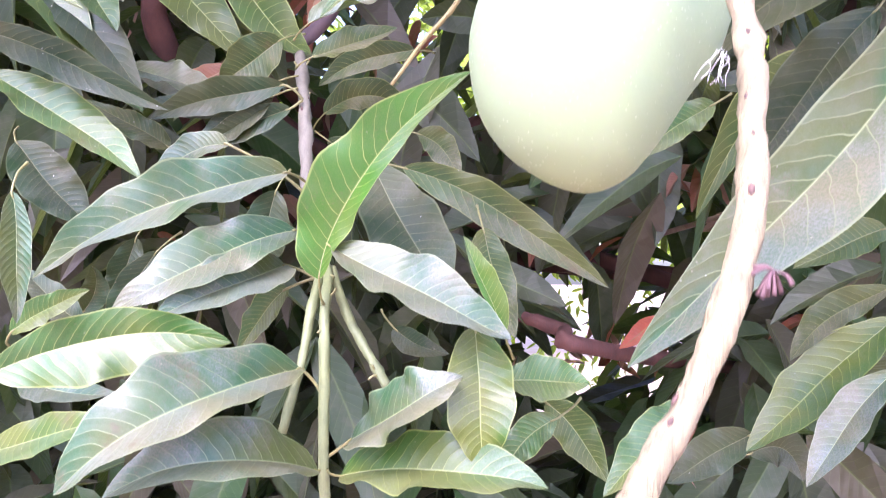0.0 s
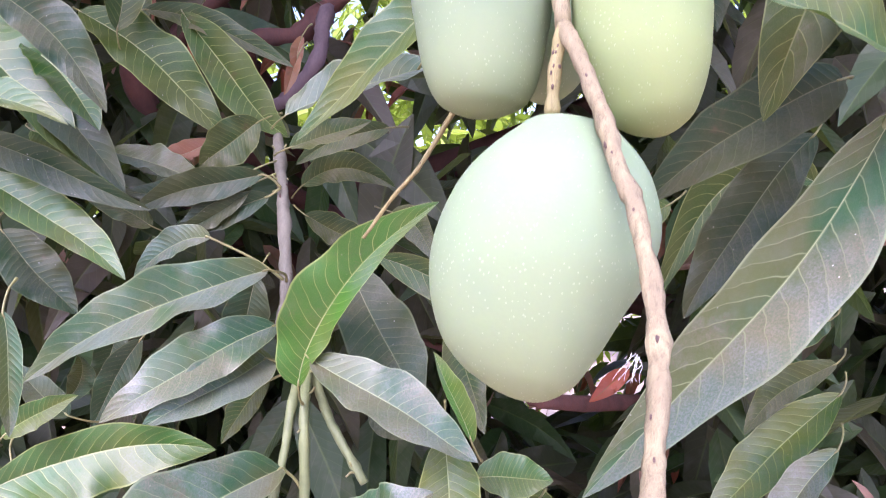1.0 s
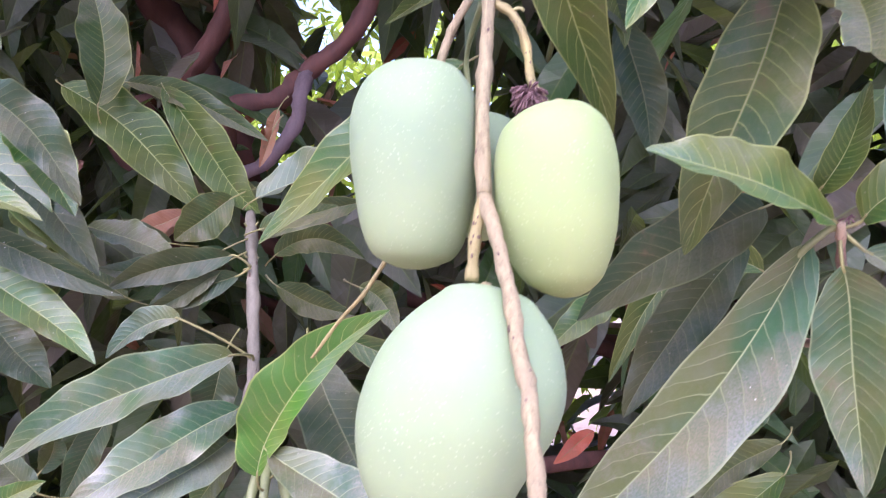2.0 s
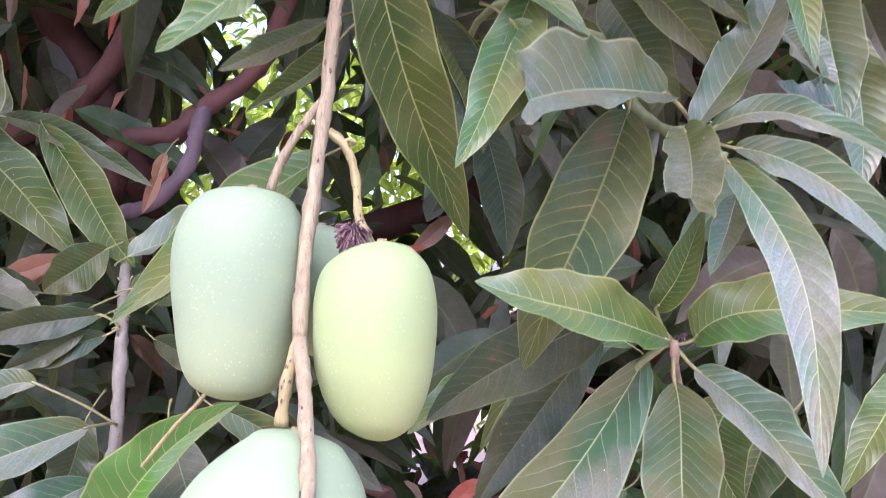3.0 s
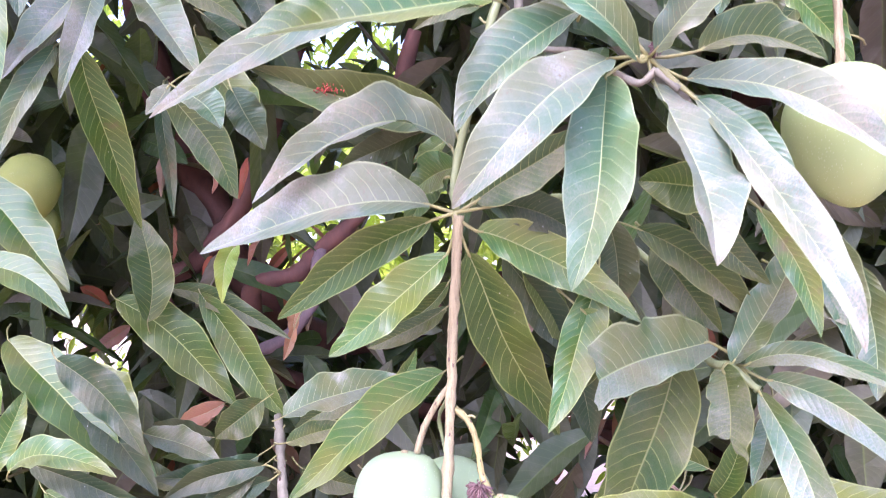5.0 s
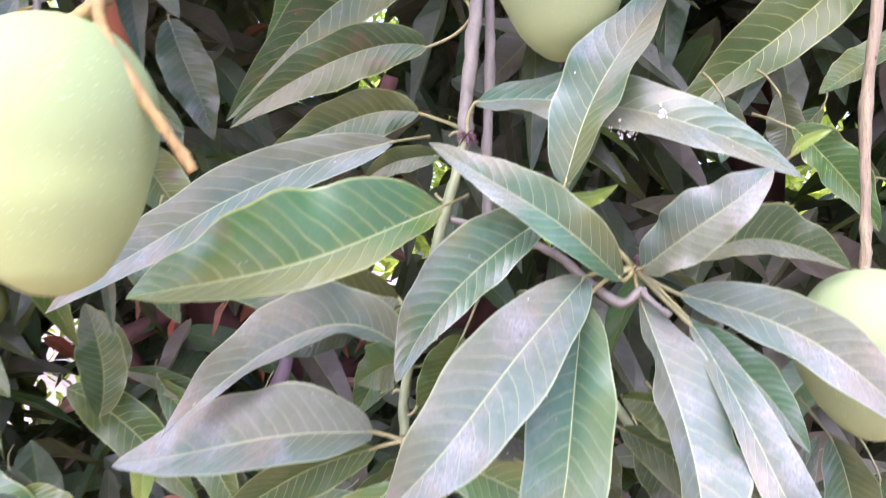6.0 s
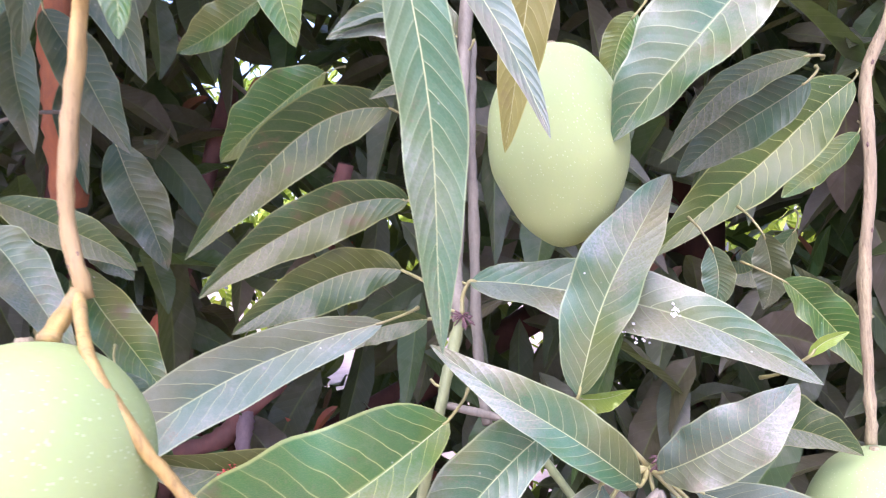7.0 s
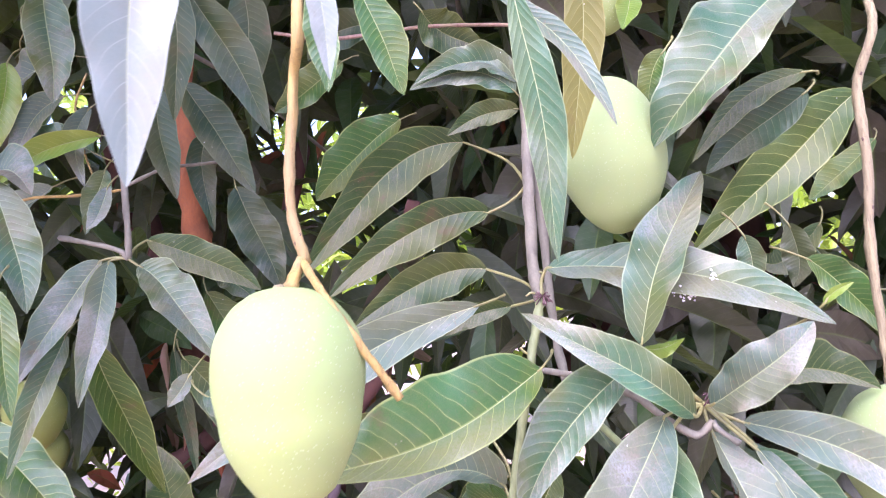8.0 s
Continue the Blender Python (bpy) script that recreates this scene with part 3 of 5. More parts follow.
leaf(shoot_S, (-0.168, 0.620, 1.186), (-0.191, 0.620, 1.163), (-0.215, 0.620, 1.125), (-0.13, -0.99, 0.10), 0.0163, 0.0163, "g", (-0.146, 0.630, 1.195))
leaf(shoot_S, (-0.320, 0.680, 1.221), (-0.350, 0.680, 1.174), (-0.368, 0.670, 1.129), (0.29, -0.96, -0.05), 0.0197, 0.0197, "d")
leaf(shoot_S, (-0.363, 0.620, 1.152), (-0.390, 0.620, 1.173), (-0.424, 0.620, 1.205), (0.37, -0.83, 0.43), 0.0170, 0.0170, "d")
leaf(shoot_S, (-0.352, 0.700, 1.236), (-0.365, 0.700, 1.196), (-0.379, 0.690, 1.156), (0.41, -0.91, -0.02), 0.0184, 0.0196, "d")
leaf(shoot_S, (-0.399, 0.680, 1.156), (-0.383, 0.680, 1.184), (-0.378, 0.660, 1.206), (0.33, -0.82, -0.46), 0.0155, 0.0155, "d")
leaf(shoot_S, (-0.406, 0.600, 1.111), (-0.370, 0.600, 1.092), (-0.304, 0.580, 1.094), (-0.01, -0.66, 0.75), 0.0169, 0.0242, "p")
leaf(shoot_S, (0.069, 0.550, 1.085), (0.044, 0.550, 1.067), (0.022, 0.550, 1.031), (-0.35, -0.89, 0.31), 0.0168, 0.0168, "g")
leaf(shoot_S, (0.066, 0.620, 1.085), (0.095, 0.620, 1.056), (0.118, 0.600, 1.020), (-0.13, -0.97, 0.20), 0.0208, 0.0208, "o")
leaf(shoot_S, (-0.078, 0.680, 1.145), (-0.055, 0.670, 1.131), (-0.022, 0.660, 1.122), (-0.17, -0.91, 0.36), 0.0127, 0.0161, "d")
leaf(shoot_S, (-0.353, 0.780, 1.344), (-0.393, 0.780, 1.367), (-0.455, 0.780, 1.402), (0.13, -0.97, 0.22), 0.0182, 0.0182, "b")
leaf(shoot_S, (-0.065, 0.780, 1.359), (-0.036, 0.780, 1.340), (-0.013, 0.760, 1.300), (-0.12, -0.97, 0.22), 0.0203, 0.0203, "b")
leaf(shoot_S, (-0.448, 0.900, 1.609), (-0.438, 0.900, 1.671), (-0.459, 0.900, 1.733), (0.46, -0.89, 0.04), 0.0289, 0.0289, "b")
leaf(shoot_S, (-0.267, 0.850, 1.536), (-0.226, 0.840, 1.484), (-0.192, 0.800, 1.453), (0.01, -0.85, 0.52), 0.0157, 0.0188, "b")
leaf(shoot_S, (-0.172, 0.700, 1.459), (-0.091, 0.700, 1.490), (0.003, 0.680, 1.509), (-0.24, -0.82, 0.52), 0.0323, 0.0323, "p")
leaf(shoot_S, (-0.168, 0.700, 1.424), (-0.124, 0.700, 1.437), (-0.077, 0.690, 1.450), (-0.18, -0.94, 0.27), 0.0178, 0.0178, "b")
leaf(shoot_S, (-0.008, 0.600, 1.501), (0.009, 0.600, 1.527), (0.024, 0.580, 1.559), (-0.36, -0.92, -0.12), 0.0095, 0.0149, "g")
leaf(shoot_S, (0.069, 0.460, 1.635), (0.042, 0.470, 1.607), (-0.005, 0.476, 1.576), (-0.03, -0.97, -0.22), 0.0073, 0.0156, "o")
leaf(shoot_S, (-0.390, 0.750, 1.431), (-0.333, 0.750, 1.413), (-0.273, 0.740, 1.390), (0.17, -0.72, 0.67), 0.0253, 0.0253, "p")
leaf(shoot_S, (-0.464, 0.720, 1.451), (-0.416, 0.720, 1.423), (-0.357, 0.720, 1.371), (0.39, -0.75, 0.53), 0.0306, 0.0306, "g")
leaf(shoot_S, (-0.438, 0.660, 1.531), (-0.393, 0.660, 1.492), (-0.345, 0.640, 1.433), (0.38, -0.77, 0.52), 0.0352, 0.0317, "g")
leaf(shoot_S, (-0.211, 0.720, 1.404), (-0.286, 0.720, 1.377), (-0.352, 0.700, 1.380), (0.08, -0.94, 0.32), 0.0224, 0.0224, "d")
leaf(shoot_S, (-0.211, 0.710, 1.386), (-0.255, 0.710, 1.356), (-0.297, 0.700, 1.325), (-0.01, -0.98, 0.18), 0.0206, 0.0206, "d")
leaf(shoot_S, (-0.195, 0.860, 1.573), (-0.203, 0.860, 1.548), (-0.214, 0.860, 1.520), (0.23, -0.97, -0.09), 0.0096, 0.0096, "r")
leaf(shoot_S, (-0.324, 0.860, 1.450), (-0.348, 0.860, 1.432), (-0.374, 0.860, 1.419), (0.03, -1.00, -0.05), 0.0177, 0.0161, "r")
leaf(shoot_S, (-0.194, 0.880, 1.605), (-0.201, 0.880, 1.579), (-0.205, 0.880, 1.552), (0.24, -0.97, -0.05), 0.0095, 0.0111, "r")
leaf(shoot_S, (-0.302, 0.840, 1.458), (-0.344, 0.840, 1.439), (-0.379, 0.840, 1.427), (-0.07, -0.98, 0.18), 0.0171, 0.0188, "r")

# ---- leafy mango shoot with leaves spreading from a reddish tip ----
shoot_R = thing("leafy_shoot", (0.322, 0.405, 1.409), "leafy mango shoot with leaves spreading from a reddish tip", "branch", "branches of the mango tree")
twig(shoot_R, "stem", [(0.322, 0.405, 1.409), (0.332, 0.425, 1.383), (0.361, 0.480, 1.321), (0.400, 0.900, 1.300), (0.320, 1.900, 1.250)], 2.8, 4.8, "red", scars=0, spurs=0)
twig(shoot_R, "stem", [(0.322, 0.410, 1.409), (0.302, 0.420, 1.390), (0.284, 0.460, 1.352)], 2.4, 2.6, "grn", scars=0, spurs=0)
leaf(shoot_R, (0.308, 0.420, 1.397), (0.218, 0.426, 1.266), (0.094, 0.402, 1.146), (-0.15, -0.93, 0.33), 0.0400, 0.0330, "p", (0.326, 0.413, 1.406), wave=0.04)
leaf(shoot_R, (0.318, 0.405, 1.410), (0.231, 0.345, 1.431), (0.166, 0.330, 1.447), (0.48, -0.78, 0.40), 0.0239, 0.0258, "g", (0.326, 0.413, 1.406))
leaf(shoot_R, (0.325, 0.410, 1.380), (0.338, 0.420, 1.316), (0.343, 0.420, 1.216), (-0.42, -0.90, -0.10), 0.0329, 0.0321, "p", (0.326, 0.413, 1.406))
leaf(shoot_R, (0.338, 0.405, 1.390), (0.380, 0.383, 1.350), (0.442, 0.370, 1.284), (-0.02, -0.96, 0.29), 0.0213, 0.0213, "p", (0.326, 0.413, 1.406))
leaf(shoot_R, (0.337, 0.405, 1.411), (0.372, 0.370, 1.435), (0.475, 0.360, 1.435), (-0.34, -0.82, 0.45), 0.0258, 0.0286, "g", (0.326, 0.413, 1.406))
leaf(shoot_R, (0.310, 0.410, 1.432), (0.318, 0.390, 1.459), (0.336, 0.390, 1.505), (-0.43, -0.90, -0.09), 0.0139, 0.0139, "o", (0.326, 0.413, 1.406))
leaf(shoot_R, (0.285, 0.440, 1.424), (0.218, 0.437, 1.393), (0.148, 0.460, 1.337), (-0.26, -0.95, 0.19), 0.0323, 0.0278, "d")
leaf(shoot_R, (0.305, 0.520, 1.400), (0.245, 0.520, 1.331), (0.197, 0.520, 1.251), (-0.30, -0.93, 0.22), 0.0290, 0.0290, "d")
leaf(shoot_R, (0.417, 0.700, 1.157), (0.337, 0.700, 1.085), (0.264, 0.680, 1.029), (-0.35, -0.77, 0.54), 0.0329, 0.0311, "g")
leaf(shoot_R, (0.387, 0.650, 1.112), (0.342, 0.650, 1.059), (0.298, 0.630, 1.011), (-0.45, -0.71, 0.54), 0.0210, 0.0232, "p")
leaf(shoot_R, (0.424, 0.720, 1.186), (0.363, 0.720, 1.153), (0.315, 0.700, 1.114), (-0.16, -0.87, 0.47), 0.0181, 0.0217, "b")
leaf(shoot_R, (0.365, 0.620, 1.241), (0.328, 0.620, 1.226), (0.284, 0.620, 1.205), (-0.22, -0.84, 0.49), 0.0212, 0.0212, "g")
leaf(shoot_R, (0.278, 0.700, 1.042), (0.235, 0.700, 1.017), (0.189, 0.680, 0.997), (-0.07, -0.86, 0.51), 0.0234, 0.0234, "d")
leaf(shoot_R, (0.162, 0.520, 1.105), (0.131, 0.500, 1.077), (0.093, 0.480, 1.046), (-0.12, -0.75, 0.65), 0.0180, 0.0197, "g")
leaf(shoot_R, (0.218, 0.620, 1.353), (0.184, 0.620, 1.332), (0.138, 0.600, 1.295), (-0.07, -0.91, 0.41), 0.0192, 0.0192, "g")
leaf(shoot_R, (0.292, 0.750, 1.008), (0.327, 0.750, 1.015), (0.344, 0.740, 0.984), (-0.08, -0.97, 0.23), 0.0250, 0.0250, "d")
leaf(shoot_R, (0.397, 0.700, 1.379), (0.306, 0.700, 1.379), (0.224, 0.700, 1.255), (-0.03, -1.00, 0.04), 0.0236, 0.0354, "o")
leaf(shoot_R, (0.338, 0.550, 1.338), (0.303, 0.550, 1.276), (0.234, 0.540, 1.218), (-0.31, -0.88, 0.35), 0.0272, 0.0272, "d")
leaf(shoot_R, (0.471, 0.500, 1.346), (0.439, 0.500, 1.308), (0.425, 0.500, 1.232), (-0.55, -0.80, 0.23), 0.0303, 0.0303, "b")
leaf(shoot_R, (0.421, 0.500, 1.352), (0.401, 0.500, 1.317), (0.428, 0.500, 1.258), (-0.43, -0.90, -0.03), 0.0319, 0.0319, "o")
leaf(shoot_R, (0.532, 0.450, 1.387), (0.506, 0.440, 1.350), (0.468, 0.430, 1.294), (-0.42, -0.78, 0.46), 0.0186, 0.0196, "o")

# ---- leafy mango shoot with torn and dusty leaves ----
shoot_U = thing("leafy_shoot", (0.316, 0.370, 1.554), "leafy mango shoot with torn and dusty leaves", "branch", "branches of the mango tree")
twig(shoot_U, "stem", [(0.316, 0.370, 1.554), (0.301, 0.380, 1.558), (0.289, 0.410, 1.582), (0.271, 0.460, 1.650), (0.200, 0.800, 1.750), (0.250, 1.950, 1.600)], 4, 4.4, "grn", scars=0, spurs=0)
twig(shoot_U, "stem", [(0.316, 0.370, 1.554), (0.327, 0.360, 1.541), (0.333, 0.355, 1.535)], 3, 3, "grn", scars=0, spurs=0)
leaf(shoot_U, (0.294, 0.358, 1.576), (0.2325, 0.325, 1.566), (0.173, 0.300, 1.544), (0.10, -0.90, 0.42), 0.0280, 0.0340, "p", (0.324, 0.380, 1.556), torn=True, label="torn, insect-bitten dusty leaf")
leaf(shoot_U, (0.274, 0.375, 1.569), (0.243, 0.375, 1.486), (0.210, 0.396, 1.386), (-0.32, -0.95, 0.00), 0.0368, 0.0351, "b")
leaf(shoot_U, (0.317, 0.370, 1.555), (0.350, 0.360, 1.611), (0.379, 0.350, 1.678), (-0.63, -0.75, 0.19), 0.0202, 0.0211, "p", (0.324, 0.380, 1.556))
leaf(shoot_U, (0.304, 0.355, 1.553), (0.301, 0.333, 1.527), (0.290, 0.315, 1.487), (-0.40, -0.75, 0.53), 0.0212, 0.0190, "b", (0.324, 0.380, 1.556), torn=True, label="torn, insect-bitten dusty leaf")
leaf(shoot_U, (0.333, 0.355, 1.534), (0.344, 0.290, 1.457), (0.336, 0.250, 1.355), (-0.45, -0.77, 0.45), 0.0178, 0.0185, "p", (0.324, 0.380, 1.556))
leaf(shoot_U, (0.341, 0.360, 1.543), (0.394, 0.341, 1.520), (0.455, 0.330, 1.453), (-0.14, -0.98, 0.15), 0.0164, 0.0209, "p", (0.324, 0.380, 1.556))
leaf(shoot_U, (0.327, 0.365, 1.555), (0.374, 0.343, 1.562), (0.457, 0.340, 1.529), (-0.12, -0.94, 0.32), 0.0119, 0.0134, "p", (0.324, 0.380, 1.556))
leaf(shoot_U, (0.350, 0.370, 1.514), (0.337, 0.360, 1.487), (0.322, 0.350, 1.456), (-0.40, -0.79, 0.46), 0.0125, 0.0116, "p")
leaf(shoot_U, (0.281, 0.360, 1.691), (0.312, 0.353, 1.656), (0.345, 0.350, 1.624), (-0.27, -0.96, -0.11), 0.0171, 0.0148, "b")
leaf(shoot_U, (0.242, 0.380, 1.678), (0.295, 0.371, 1.642), (0.345, 0.370, 1.590), (-0.18, -0.98, -0.10), 0.0220, 0.0201, "b")
leaf(shoot_U, (0.265, 0.410, 1.665), (0.287, 0.400, 1.624), (0.320, 0.400, 1.581), (-0.26, -0.96, -0.06), 0.0230, 0.0230, "b")
leaf(shoot_U, (0.183, 0.330, 1.608), (0.192, 0.335, 1.579), (0.166, 0.330, 1.533), (-0.24, -0.97, 0.05), 0.0204, 0.0204, "g")
leaf(shoot_U, (0.479, 0.420, 1.603), (0.439, 0.420, 1.593), (0.404, 0.420, 1.609), (0.05, -0.79, 0.60), 0.0225, 0.0239, "p")

# ---- fruiting mango branch with tan stalk and green leaves ----
shoot_C = thing("fruiting_branch", (0.082, 0.313, 1.693), "fruiting mango branch with tan stalk and green leaves", "branch", "branches of the mango tree")
twig(shoot_C, "stalk", [(0.0840, 0.3130, 1.6881), (0.0812, 0.3150, 1.6537), (0.0778, 0.3180, 1.6154), (0.0754, 0.3200, 1.5808), (0.0733, 0.3200, 1.5464), (0.0700, 0.3110, 1.4975), (0.0677, 0.3000, 1.4558), (0.0682, 0.2900, 1.4140)], 4.0, 4.1, "tan", scars=10, spurs=0)
twig(shoot_C, "stalk", [(0.0682, 0.2900, 1.4140), (0.0741, 0.2710, 1.3888), (0.080, 0.249, 1.357), (0.082, 0.235, 1.338), (0.085, 0.220, 1.318), (0.085, 0.206, 1.300), (0.086, 0.197, 1.282), (0.084, 0.187, 1.267), (0.081, 0.175, 1.254), (0.077, 0.166, 1.238), (0.074, 0.158, 1.228), (0.069, 0.150, 1.209), (0.060, 0.143, 1.188), (0.050, 0.137, 1.171), (0.041, 0.132, 1.158), (0.033, 0.127, 1.146)], 3.9, 3.4, "tan", scars=20, spurs=0)
twig(shoot_C, "fruit_stalk", [(0.0725, 0.3200, 1.5510), (0.0609, 0.3220, 1.5349), (0.0502, 0.3230, 1.5156), (0.0436, 0.3220, 1.4953)], 2.4, 2.8, "tan", scars=9, spurs=0)
twig(shoot_C, "fruit_stalk", [(0.0760, 0.3190, 1.5312), (0.0873, 0.3140, 1.5206), (0.0936, 0.3100, 1.5010), (0.0960, 0.3080, 1.4806), (0.1036, 0.3000, 1.4664)], 2.5, 2.4, "olv", scars=12, spurs=1)
twig(shoot_C, "fruit_stalk", [(0.0682, 0.2900, 1.4140), (0.0635, 0.2840, 1.3911), (0.0616, 0.2840, 1.3678)], 2.9, 3.3, "olv", scars=10, spurs=0)
twig(shoot_C, "fruit_stalk", [(0.068, 0.330, 1.535), (0.060, 0.370, 1.513), (0.066, 0.375, 1.478)], 1.8, 1.6, "grn", scars=0, spurs=0)
twig(shoot_C, "bare_twig", [(0.022, 0.400, 1.410), (-0.008, 0.400, 1.362), (-0.026, 0.400, 1.341), (-0.046, 0.400, 1.314)], 1.7, 1.2, "olv", scars=8, spurs=0)
twig(shoot_C, "stem", [(0.082, 0.313, 1.693), (0.082, 0.330, 1.728), (0.107, 0.335, 1.824), (0.121, 0.340, 1.872), (0.130, 0.342, 1.900)], 3.6, 4.0, "grn", scars=0, spurs=4)
leaf(shoot_C, (0.198, 0.335, 1.634), (0.178, 0.327, 1.576), (0.150, 0.310, 1.512), (-0.14, -0.96, 0.25), 0.0235, 0.0174, "g")
leaf(shoot_C, (0.185, 0.470, 1.581), (0.201, 0.470, 1.521), (0.209, 0.470, 1.468), (-0.16, -0.99, -0.03), 0.0208, 0.0208, "d")
leaf(shoot_C, (0.143, 0.440, 1.652), (0.172, 0.450, 1.608), (0.184, 0.450, 1.547), (-0.17, -0.97, -0.16), 0.0172, 0.0172, "o")
leaf(shoot_C, (0.098, 0.315, 1.675), (0.157, 0.325, 1.652), (0.228, 0.316, 1.597), (0.10, -0.98, 0.15), 0.0241, 0.0241, "g", (0.080, 0.313, 1.690))
leaf(shoot_C, (0.116, 0.320, 1.696), (0.149, 0.325, 1.690), (0.193, 0.340, 1.663), (0.16, -0.96, -0.21), 0.0200, 0.0182, "d", (0.080, 0.313, 1.690))
leaf(shoot_C, (0.098, 0.315, 1.699), (0.140, 0.300, 1.724), (0.192, 0.300, 1.754), (-0.14, -0.99, -0.03), 0.0191, 0.0233, "b", (0.080, 0.313, 1.690))
leaf(shoot_C, (0.083, 0.350, 1.734), (0.063, 0.370, 1.731), (0.038, 0.380, 1.716), (-0.56, -0.83, 0.04), 0.0222, 0.0222, "g")
leaf(shoot_C, (0.090, 0.320, 1.659), (0.123, 0.375, 1.582), (0.174, 0.450, 1.480), (0.09, -0.83, -0.56), 0.0308, 0.0285, "o", (0.080, 0.313, 1.690))
leaf(shoot_C, (0.125, 0.440, 1.660), (0.162, 0.450, 1.606), (0.188, 0.450, 1.558), (-0.04, -0.99, -0.12), 0.0246, 0.0246, "d")
leaf(shoot_C, (0.074, 0.320, 1.658), (0.024, 0.320, 1.614), (-0.029, 0.330, 1.575), (-0.23, -0.96, 0.18), 0.0231, 0.0222, "g", (0.080, 0.313, 1.690))
leaf(shoot_C, (0.071, 0.360, 1.613), (0.033, 0.360, 1.591), (-0.002, 0.370, 1.578), (-0.18, -0.98, 0.11), 0.0119, 0.0101, "b")
leaf(shoot_C, (0.062, 0.315, 1.685), (-0.007, 0.338, 1.654), (-0.085, 0.376, 1.605), (-0.22, -0.93, -0.31), 0.0199, 0.0217, "o", (0.080, 0.313, 1.690))
leaf(shoot_C, (0.061, 0.310, 1.697), (-0.019, 0.300, 1.694), (-0.144, 0.345, 1.665), (-0.22, -0.80, 0.56), 0.0285, 0.0371, "w", (0.080, 0.313, 1.690))
leaf(shoot_C, (-0.114, 0.360, 1.675), (-0.126, 0.360, 1.656), (-0.130, 0.360, 1.621), (0.24, -0.97, -0.07), 0.0108, 0.0108, "y")
leaf(shoot_C, (0.057, 0.370, 1.772), (0.013, 0.370, 1.757), (-0.023, 0.370, 1.740), (0.06, -0.99, -0.15), 0.0150, 0.0169, "d")
leaf(shoot_C, (0.074, 0.375, 1.783), (0.002, 0.360, 1.797), (-0.094, 0.330, 1.825), (0.26, -0.96, 0.02), 0.0313, 0.0257, "b", (0.082, 0.330, 1.728))
leaf(shoot_C, (0.080, 0.340, 1.748), (0.012, 0.315, 1.766), (-0.079, 0.290, 1.701), (0.07, -0.80, 0.60), 0.0182, 0.0294, "w", (0.082, 0.330, 1.728))
leaf(shoot_C, (0.076, 0.400, 1.738), (0.054, 0.400, 1.722), (0.032, 0.400, 1.682), (-0.22, -0.96, 0.17), 0.0215, 0.0184, "g")
leaf(shoot_C, (0.073, 0.420, 1.773), (0.057, 0.420, 1.763), (0.039, 0.420, 1.751), (-0.20, -0.93, 0.31), 0.0120, 0.0120, "g")
leaf(shoot_C, (0.124, 0.330, 1.760), (0.108, 0.330, 1.730), (0.089, 0.330, 1.690), (-0.07, -1.00, 0.04), 0.0147, 0.0171, "o")

# ---- leafy mango shoot with broad dusty leaves in a rosette ----
shoot_T = thing("leafy_shoot", (0.115, 0.340, 1.843), "leafy mango shoot with broad dusty leaves in a rosette", "branch", "branches of the mango tree")
twig(shoot_T, "stem", [(0.115, 0.340, 1.843), (0.155, 0.335, 1.831), (0.187, 0.310, 1.817), (0.209, 0.295, 1.797), (0.227, 0.287, 1.784), (0.241, 0.285, 1.793)], 2.6, 3.0, "gry", scars=0, spurs=0)
twig(shoot_T, "stem", [(0.241, 0.285, 1.793), (0.242, 0.280, 1.788), (0.256, 0.280, 1.776)], 2.2, 2.2, "gry", scars=0, spurs=0)
leaf(shoot_T, (0.315, 0.340, 1.700), (0.269, 0.325, 1.709), (0.234, 0.330, 1.713), (0.07, -0.94, -0.32), 0.0244, 0.0244, "o")
leaf(shoot_T, (0.186, 0.280, 1.842), (0.128, 0.268, 1.804), (0.085, 0.250, 1.743), (-0.05, -0.94, 0.34), 0.0193, 0.0294, "p", (0.237, 0.293, 1.806))
leaf(shoot_T, (0.204, 0.280, 1.802), (0.137, 0.200, 1.743), (0.082, 0.205, 1.682), (0.03, -0.86, 0.50), 0.0289, 0.0289, "w", (0.237, 0.293, 1.806))
leaf(shoot_T, (0.200, 0.272, 1.786), (0.183, 0.222, 1.706), (0.158, 0.202, 1.625), (-0.13, -0.90, 0.43), 0.0275, 0.0280, "c", (0.237, 0.293, 1.806))
leaf(shoot_T, (0.240, 0.290, 1.785), (0.253, 0.238, 1.707), (0.240, 0.168, 1.638), (0.35, -0.62, 0.55), 0.0290, 0.0290, "w", (0.237, 0.293, 1.806))
leaf(shoot_T, (0.266, 0.295, 1.788), (0.332, 0.252, 1.759), (0.388, 0.222, 1.701), (-0.26, -0.89, 0.38), 0.0225, 0.0206, "w", (0.237, 0.293, 1.806))
leaf(shoot_T, (0.269, 0.290, 1.774), (0.301, 0.200, 1.675), (0.314, 0.150, 1.586), (-0.33, -0.79, 0.51), 0.0182, 0.0127, "w", (0.237, 0.293, 1.806))
leaf(shoot_T, (0.270, 0.285, 1.769), (0.300, 0.265, 1.737), (0.327, 0.250, 1.697), (-0.17, -0.93, 0.32), 0.0154, 0.0134, "p", (0.237, 0.293, 1.806))
leaf(shoot_T, (0.227, 0.280, 1.799), (0.173, 0.253, 1.843), (0.107, 0.285, 1.891), (0.10, -0.98, 0.18), 0.0152, 0.0212, "p", (0.237, 0.293, 1.806))
